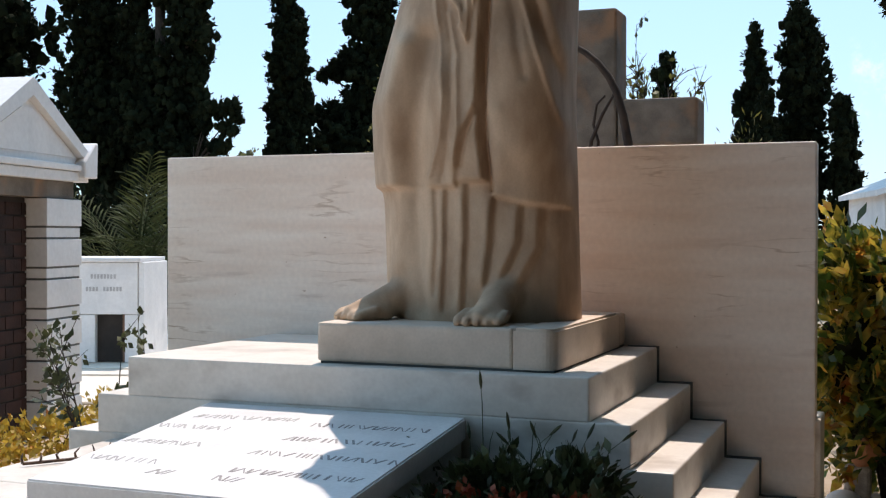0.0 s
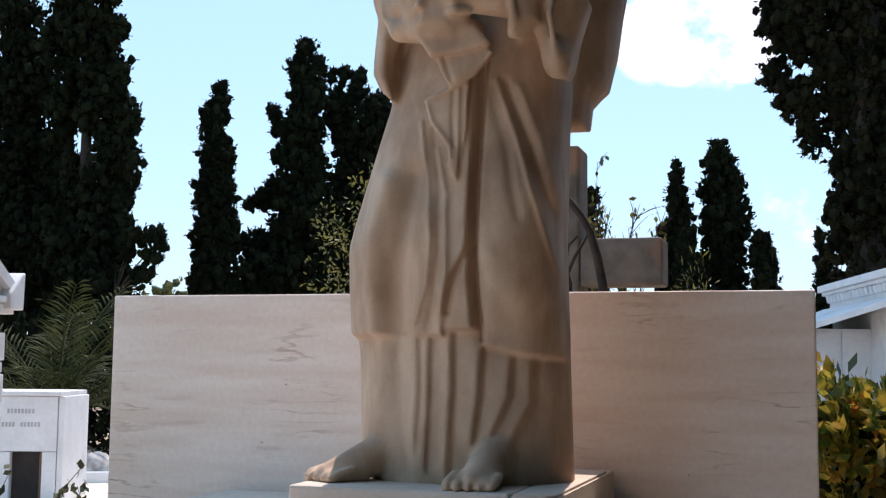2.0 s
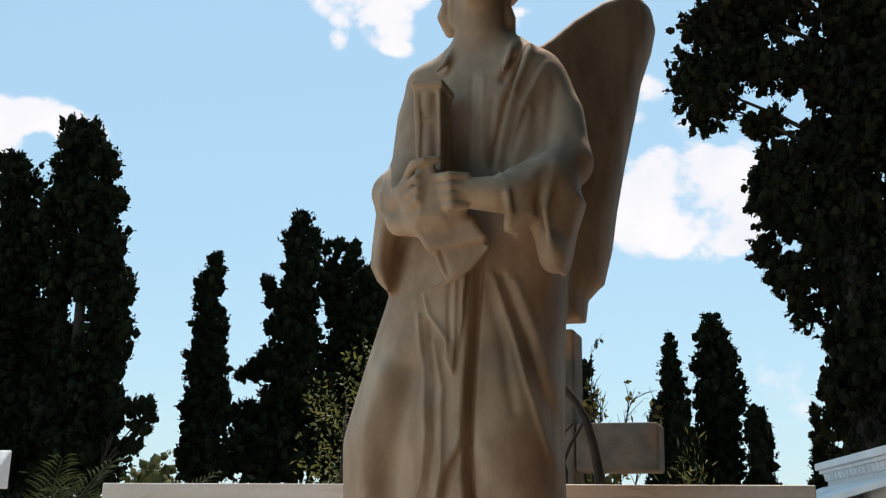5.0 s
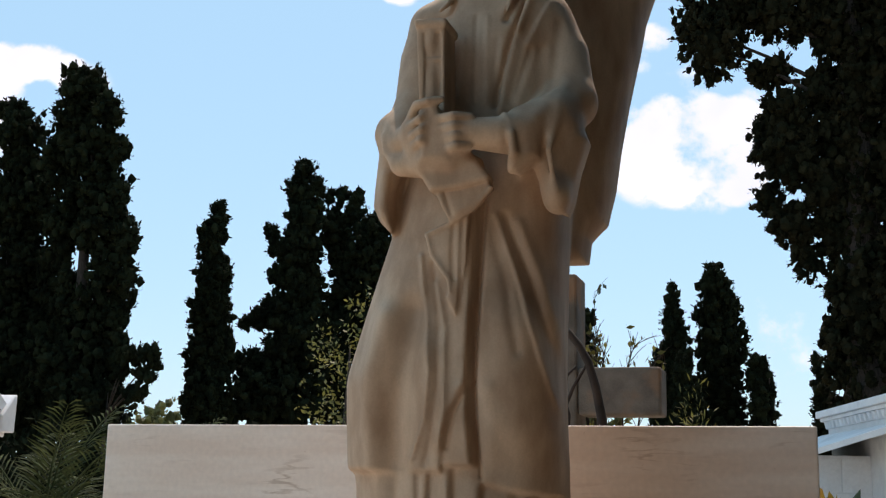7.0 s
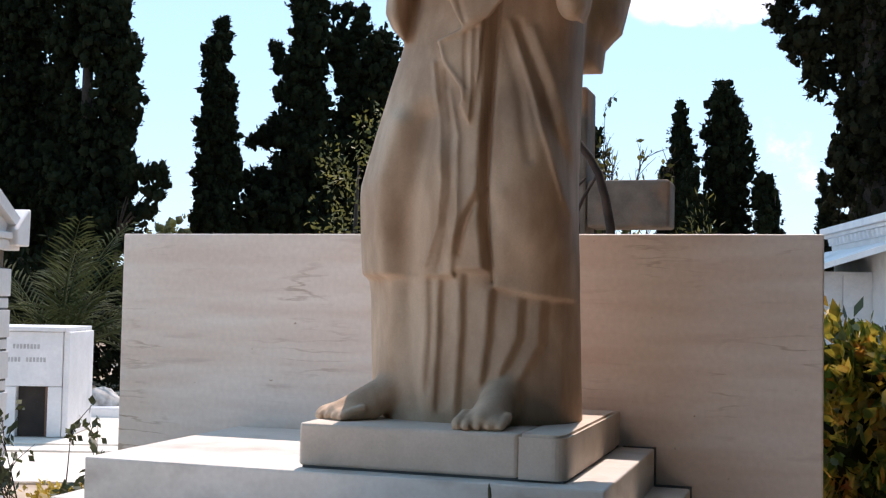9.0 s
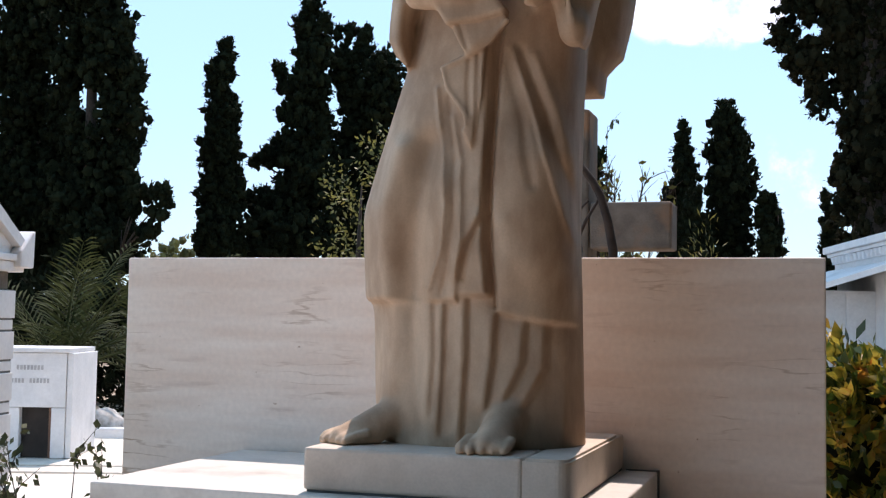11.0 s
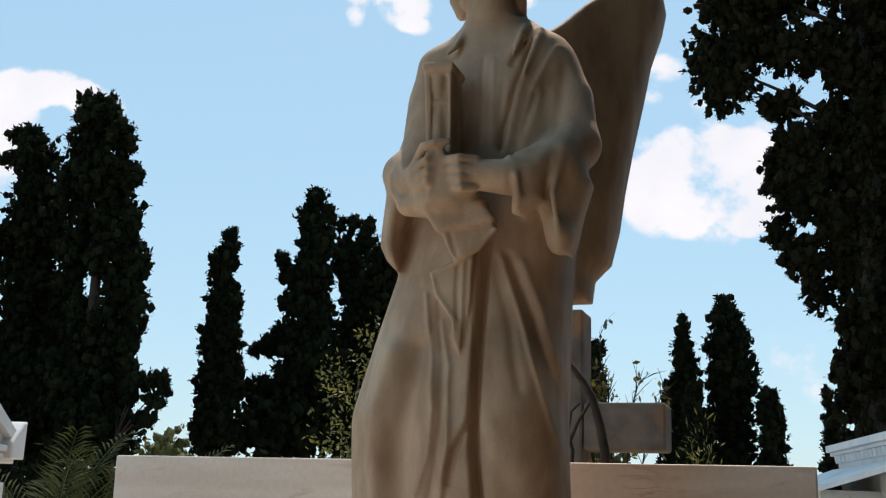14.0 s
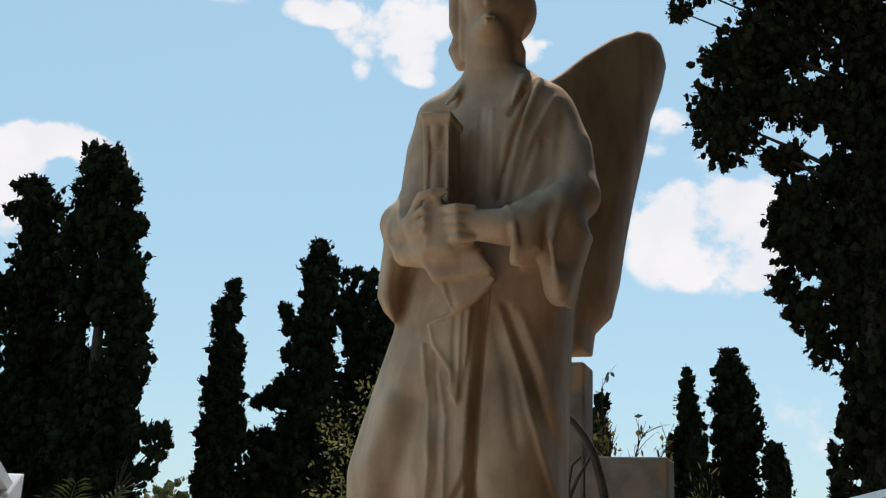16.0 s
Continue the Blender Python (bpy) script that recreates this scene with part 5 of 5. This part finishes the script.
def white_chapel():
    ob = root("white_chapel", (0.74, 33.96, -2.5), "white marble chapel tomb with dentil cornice and low roof", "mausoleum", turn=13)
    ob.scale = (1.8,) * 3
    up = 0.74
    part("wall", box(0.2, 5.0, -9.0, -0.2, 0.0, up + 2.46, 0.015), WHITE_TOMB, ob)
    part("annex_wall", box(-0.71, 0.196, -2.6, 0.2, 0.0, up + 2.06, 0.015), WHITE_TOMB, ob)
    for x0, x1 in ((-0.70, -0.26), (-0.25, 0.19)):
        for z0, z1 in ((0.3, up + 0.9), (up + 0.91, up + 1.5), (up + 1.51, up + 2.02)):
            part("facing_panel", box(x0, x1, -2.615, -2.601, z0, z1, 0.004), WHITE_TOMB, ob)
    for y0, y1 in ((-4.4, -2.62), (-6.2, -4.41), (-8.0, -6.21)):
        for z0, z1 in ((0.3, up + 0.9), (up + 0.91, up + 2.3)):
            part("facing_panel", box(0.184, 0.199, y0, y1, z0, z1, 0.004), WHITE_TOMB, ob)
    part("frieze", box(0.17, 5.0, -9.0, -0.17, up + 2.462, up + 2.70, 0.01), WHITE_TOMB, ob)
    for i in range(36):
        y = -0.35 - i * 0.24
        part("dentil", tube([(0.13, y, up + 2.57), (0.13, y, up + 2.69)], [0.045, 0.075], None, 8), WHITE_TOMB, ob)
    part("cornice", box(0.06, 5.1, -9.1, -0.06, up + 2.702, up + 2.76, 0.01), WHITE_TOMB, ob)
    part("cornice", box(0.0, 5.2, -9.2, 0.0, up + 2.765, up + 2.88, 0.012), WHITE_TOMB, ob)
    bm = bmesh.new()
    lowest = [bm.verts.new(c) for c in ((0.03, -0.03, up + 2.883), (0.03, -9.1, up + 2.883), (5.1, -9.1, up + 2.883), (5.1, -0.03, up + 2.883))]
    high = [bm.verts.new(c) for c in ((2.4, -2.2, up + 3.35), (2.4, -6.8, up + 3.35))]
    for f in ((0, 1, "b", "a"), (1, 2, "b"), (2, 3, "a", "b"), (3, 0, "a"), (3, 2, 1, 0)):
        bm.faces.new([{"a": high[0], "b": high[1]}.get(k) or lowest[k] for k in f])
    bmesh.ops.recalc_face_normals(bm, faces=bm.faces[:])
    part("roof", bm, WHITE_PAINT, ob, "white sunlit roof")
    bm = bmesh.new()
    pts = [(-0.85, -2.75, up + 2.09), (-0.85, 0.4, up + 2.09), (0.198, 0.4, up + 2.5), (0.198, -4.6, up + 2.5)]
    a = [bm.verts.new(c) for c in pts]
    b = [bm.verts.new((x, y, z - 0.09)) for x, y, z in pts]
    bm.faces.new(a)
    bm.faces.new(b[::-1])
    for k in range(4):
        bm.faces.new((a[k], b[k], b[(k + 1) % 4], a[(k + 1) % 4]))
    bmesh.ops.recalc_face_normals(bm, faces=bm.faces[:])
    part("lower_roof", bm, WHITE_PAINT, ob, "white sunlit lean-to roof")


white_chapel()

# ---- palm, twigs, shrubs ----


def palm(at, fronds, seed):
    rng = random.Random(seed)
    ob = root("palm", at, "young palm with arching dusty green fronds", "palm")
    ob.scale = (GROWN,) * 3
    bm = tube([(0, 0, 0), (0.02, 0, 0.3), (0, 0, 0.6)], [0.2, 0.22, 0.14], None, 12)
    part("trunk", bm, BARK, ob, "", True)
    for i in range(fronds):
        a = i * 2.399 + rng.uniform(-0.2, 0.2)
        lift = rng.uniform(0.6, 1.4)
        length = rng.uniform(1.9, 2.7)
        out = Vector((math.cos(a), math.sin(a), 0))
        p, d, pts = Vector((0, 0, 0.55)), (out * math.cos(lift) + Vector((0, 0, math.sin(lift)))), []
        for k in range(15):
            pts.append(p.copy())
            d = (d + Vector((0, 0, -0.055 - 0.05 * k / 15)) + out * 0.01).normalized()
            p = p + d * length / 15
        bm = tube(pts, [0.022 * (1 - k / 16) + 0.003 for k in range(15)], None, 5)
        for k in range(2, 15):
            for sub in (0, 0.5):
                b = pts[k].lerp(pts[min(k + 1, 14)], sub)
                t = (pts[min(k + 1, 14)] - pts[k - 1]).normalized()
                side = t.cross(Vector((0, 0, 1))).normalized()
                for s in (-1, 1):
                    ln = 0.5 * math.sin(math.pi * (0.12 + 0.8 * k / 15)) * rng.uniform(0.85, 1.1)
                    w = (side * s + t * 0.75 + Vector((0, 0, rng.uniform(0.05, 0.35)))).normalized()
                    tip = b + w * ln + Vector((0, 0, -0.06))
                    mid = b + w * ln * 0.5
                    bm.faces.new([bm.verts.new(v) for v in (b, mid + t * 0.018, tip, mid - t * 0.018)])
        part("frond", bm, PALM, ob)


palm(out_there(-8.9, 8.2), 22, 4)
palm(out_there(-8.0, 8.9), 10, 9)


def twig_bush(name, at, stems, label, mat=TWIG, leaf=None, seed=1, category="bush", thick=0.008, leaf_size=0.05, leaf_count=6, twigs=3):
    rng = random.Random(seed)
    ob = root(name, at, label, category)
    for line in stems:
        pts = [Vector(p) for p in line]
        bm = tube(pts, [thick * (1 - 0.75 * i / (len(pts) - 1)) for i in range(len(pts))], None, 6)
        tips = []
        for i in range(1, len(pts)):
            for _ in range(twigs if i > 1 else 1):
                b = pts[i - 1].lerp(pts[i], rng.uniform(0.2, 1))
                d = ((pts[i] - pts[i - 1]).normalized() + Vector((rng.uniform(-1, 1), rng.uniform(-1, 1), rng.uniform(-0.3, 0.8)))).normalized()
                e = b + d * rng.uniform(0.06, 0.22)
                tube([b, b.lerp(e, 0.5) + Vector((0, 0, 0.01)), e], [thick * 0.4, thick * 0.3, thick * 0.12], bm, 5)
                tips.append((b, e))
        stem = part("stem", bm, mat, ob)
        if leaf:
            r = np.random.default_rng(seed + len(tips))
            centres = np.array([b.lerp(e, rng.uniform(0.2, 1.0))[:] for b, e in tips for _ in range(leaf_count)])
            lf = new("leaves", leaf_mesh("leaves", centres, r.normal(0, 0.6, centres.shape) + [0, 0, 0.4], leaf_size, leaf, r, 1, 2.0))
            lf.parent = stem
    return ob




def bare_branch(at, lines, label):
    ob = root("dead_branch", at, label, "branch")
    for line, thick in lines:
        part("limb", tube(line, [thick * (1 - 0.5 * i / (len(line) - 1)) for i in range(len(line))], None, 8), TWIG, ob, "", True)


bare_branch((-0.42, 1.2, 0), [([(0.02, 0, 0), (0.02, 0, 1.2), (0.01, 0, 1.88), (-0.02, 0, 2.04), (-0.06, 0, 2.18), (-0.11, 0.01, 2.27), (-0.17, 0, 2.35), (-0.24, 0, 2.41), (-0.32, 0, 2.46), (-0.5, 0.02, 2.5)], 0.03),
                              ([(-0.24, 0.05, 1.6), (-0.22, 0.05, 1.9), (-0.15, 0.03, 2.05), (-0.07, 0, 2.17)], 0.014)],
            "thick dark bare branch arching over the wall")
bare_branch((-0.62, 1.3, 0), [([(0, 0, 0), (0, 0, 1.7), (0.01, 0, 1.9), (-0.02, 0, 2.0), (0.0, 0, 2.12), (0.05, 0, 2.17)], 0.012)], "thin bare shoot behind the wall")
stems = []
rr = random.Random(8)
for k in range(9):
    x = rr.uniform(-0.25, 0.3)
    stems.append([(x * 0.4, 0, 0.0), (x * 0.6, 0, 1.6), (x, 0.05, 2.3), (x * 1.5 + rr.uniform(-0.08, 0.08), 0.1, 2.5), (x * 1.8 + rr.uniform(-0.1, 0.12), 0.1, 2.46 + rr.uniform(0.0, 0.2))])
twig_bush("bare_bush", (-0.72, 3.4, 0), stems, "tangle of thin bare twigs above the stone cross", seed=5, thick=0.008, leaf=OLIVE, leaf_count=1, leaf_size=0.05, twigs=7)
tw = twig_bush("weathered_twig", (-0.75, 3.3, 0), [[(0, 0, 0), (0, 0, 1.8), (-0.07, 0, 2.6), (-0.06, 0, 2.93), (-0.02, 0, 2.95)]], "single thin twig with two leaves", seed=6, thick=0.004, leaf=ROSE, leaf_count=1)


def leafy_shrub(name, at, lobes, mat, label, count, size, seed, category="shrub", stems=6, aspect=2.2, height=0.5):
    rng = np.random.default_rng(seed)
    ob = root(name, at, label, category)
    rr = random.Random(seed)
    for k in range(stems):
        l = lobes[k % len(lobes)]
        bm = tube([(l[0] * 0.2, l[1] * 0.2, 0), (l[0] * 0.6, l[1] * 0.6, l[2] * 0.5), (l[0] + rr.uniform(-0.1, 0.1), l[1], l[2])], [0.014, 0.010, 0.004], None, 6)
        part("stem", bm, BARK, ob)
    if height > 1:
        # near-black filler lumps: shade between the leaves put into their colour
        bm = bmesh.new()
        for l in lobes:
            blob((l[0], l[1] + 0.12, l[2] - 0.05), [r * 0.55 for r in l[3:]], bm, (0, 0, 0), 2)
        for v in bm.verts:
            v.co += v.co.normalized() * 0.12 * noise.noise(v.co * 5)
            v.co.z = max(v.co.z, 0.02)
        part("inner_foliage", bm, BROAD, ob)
    pts, nor = lobe_points(lobes, count, rng, 0.25)
    pts[:, 2] = np.abs(pts[:, 2])
    nor[:, 2] += 0.3
    lf = new("leaves", leaf_mesh("leaves", pts, nor, size, mat, rng, 4, aspect, 0.6))
    lf.parent = ob
    return ob


leafy_shrub("variegated_shrub", (1.05, 0.75, 0), [(0, 0, 1.15, 0.45, 0.4, 0.3), (-0.2, 0, 0.8, 0.35, 0.4, 0.45), (0.25, 0, 0.75, 0.45, 0.4, 0.5), (-0.1, 0.1, 0.4, 0.4, 0.4, 0.35), (0.5, 0, 1.0, 0.4, 0.4, 0.35), (-0.28, 0.05, 1.22, 0.16, 0.2, 0.2)],
            SHRUB, "glossy green shrub with orange and yellow leaves beside the wall", 1700, 0.095, 31, height=1.4)
leafy_shrub("dark_shrub", (1.25, 2.3, 0), [(-0.1, 0, 0.8, 0.4, 0.4, 0.3), (0.4, 0, 0.6, 0.5, 0.4, 0.5), (-0.25, 0, 0.5, 0.35, 0.4, 0.4)], BROAD, "dark green shrub behind the variegated one", 900, 0.09, 32)
leafy_shrub("golden_shrub", (-3.15, -0.4, 0), [(0, 0, 0.28, 0.35, 0.4, 0.14), (0.35, 0.15, 0.34, 0.3, 0.3, 0.14), (-0.3, -0.35, 0.24, 0.35, 0.3, 0.14), (0.05, 0.6, 0.3, 0.35, 0.3, 0.14), (-0.6, -0.2, 0.22, 0.3, 0.4, 0.13)],
            GOLD, "low golden-yellow flowering groundcover at the kerb", 1500, 0.042, 33, "groundcover", aspect=1.6)
leafy_shrub("golden_shrub", (-3.9, -1.2, 0), [(0, 0, 0.2, 0.5, 0.4, 0.14), (0.5, 0.3, 0.22, 0.4, 0.4, 0.13)], GOLD, "low golden-yellow flowering groundcover at the kerb", 700, 0.042, 34, "groundcover", aspect=1.6)
rr = random.Random(12)
stems = []
for k in range(7):
    a = rr.uniform(0, 6.3)
    x, y = math.cos(a) * 0.22, math.sin(a) * 0.2
    stems.append([(x * 0.2, y * 0.2, 0), (x * 0.5, y * 0.5, 0.35), (x * 0.9, y, 0.6), (x * 1.2, y * 1.2, 0.72 + rr.uniform(-0.06, 0.14))])
twig_bush("rose_bush", (-2.60, -0.75, 0), stems, "thin rose bush with sparse dark leaves", BARK, ROSE, 13, "rose bush", 0.007, 0.048, 7)
leafy_shrub("dry_plants", out_there(-7.5, 8.0), [(0, 0, 0.5, 0.9, 0.4, 0.5), (0.7, 0, 0.35, 0.6, 0.4, 0.4)], BROAD, "dry dark undergrowth behind the boulder", 700, 0.1, 35, "undergrowth")

# planting bed between slab and steps
leafy_shrub("bed_plants", (-0.22, -1.62, 0.268), [(0, 0, 0.14, 0.24, 0.18, 0.17), (0.18, -0.12, 0.10, 0.26, 0.2, 0.13), (-0.12, -0.28, 0.10, 0.2, 0.2, 0.12), (0.25, 0.08, 0.16, 0.15, 0.14, 0.16), (0.1, -0.45, 0.08, 0.34, 0.25, 0.10)],
            ROSE, "dense dark green bedding plants in the planting bed", 2600, 0.05, 41, "plant")
leafy_shrub("red_flowers", (-0.20, -1.85, 0.268), [(0, 0, 0.20, 0.24, 0.12, 0.05), (0.30, 0.05, 0.20, 0.08, 0.1, 0.05), (0.1, -0.2, 0.16, 0.3, 0.1, 0.04)], PETAL, "small red and orange flowers in the bed", 110, 0.026, 42, "flowers", aspect=1.3)
leafy_shrub("yellow_flowers", (0.0, -1.98, 0.268), [(0, 0, 0.17, 0.2, 0.12, 0.04), (-0.2, -0.1, 0.14, 0.2, 0.1, 0.04)], GOLD, "small yellow-green flowers in the bed", 160, 0.022, 43, "flowers", aspect=1.3)


def grass_tuft(at, count, seed):
    r = random.Random(seed)
    ob = root("grass_tuft", at, "tall wild grass with seed heads in the bed", "grass")
    for k in range(count):
        a, lean, h = r.uniform(0, 6.3), r.uniform(0.02, 0.13), r.uniform(0.22, 0.40)
        if k == 0 and seed == 5:
            lean, h = 0.01, 0.54
        out = Vector((math.cos(a), math.sin(a) * 0.6, 0))
        b = out * r.uniform(0.0, 0.14)
        pts = [b, b + out * lean * 0.3 + Vector((0, 0, h * 0.5)), b + out * lean + Vector((0, 0, h * 0.9)), b + out * lean * 1.5 + Vector((0, 0, h))]
        bm = tube(pts, [0.0028, 0.0024, 0.0018, 0.0012], None, 5)
        blade = part("blade", bm, ROSE, ob)
        if k % 2 == 0:
            d = (pts[3] - pts[2]).normalized()
            part("seed_head", tube([pts[3] - d * 0.005, pts[3] + d * 0.018, pts[3] + d * 0.042, pts[3] + d * 0.06], [0.003, 0.0065, 0.0055, 0.001], None, 7), ROSE, blade)


grass_tuft((-0.22, -1.52, 0.268), 16, 5)
grass_tuft((-0.02, -1.55, 0.268), 16, 6)
grass_tuft((-0.38, -1.5, 0.268), 7, 7)

# terracotta shard and the rusty spikes on the kerb
pot = root("flower_pot", (0.86, 0.72, 0.0), "tilted terracotta pot among the shrub's stems", "pot")
bm = tube([(0, 0, 0.20), (0.06, 0, 0.27), (0.085, 0, 0.30), (0.08, 0, 0.295), (0.05, 0, 0.26)], [0.035, 0.06, 0.07, 0.06, 0.05], None, 18)
part("bowl", bm, CLAY, pot, "", True)
part("support_stone", box(-0.06, 0.07, -0.05, 0.05, 0.0, 0.2, 0.02), ROCK, pot)
spikes = root("iron_ornament", (-1.86, -1.75, 0.47), "rusty broken iron ornament lying on the kerb", "ornament")
part("bar", tube([(-0.16, -0.22, 0.012), (0.0, 0.0, 0.012), (0.13, 0.24, 0.012)], [0.006] * 3, None, 6), IRON, spikes)
r = random.Random(3)
for k in range(9):
    f = k / 8
    b = Vector((-0.16, -0.22, 0.012)).lerp(Vector((0.13, 0.24, 0.012)), f)
    part("spike", tube([b, b + Vector((r.uniform(-0.01, 0.01), 0, 0.02)), b + Vector((r.uniform(-0.03, 0.01), 0.01, 0.03 + r.uniform(0, 0.02)))], [0.006, 0.005, 0.002], None, 6), IRON, spikes)

# added pale surface that throws warm sunlight back from the left
path = tagged(part("path", box(-7.5, -3.9, -9.0, 0.6, -0.75, -0.70, 0.01), PAVING), "pale paved strip added to bounce warm sunlight from the left", "path", kind="structure")
# out of view; added on the left only, to light the statue from below
front = tagged(part("paved_front", box(-4.4, 0.6, -9.0, -3.3, -0.03, 0.0, 0.01), PAVING), "unseen pale paving added to bounce sunlight up at the statue", "paving", kind="structure")
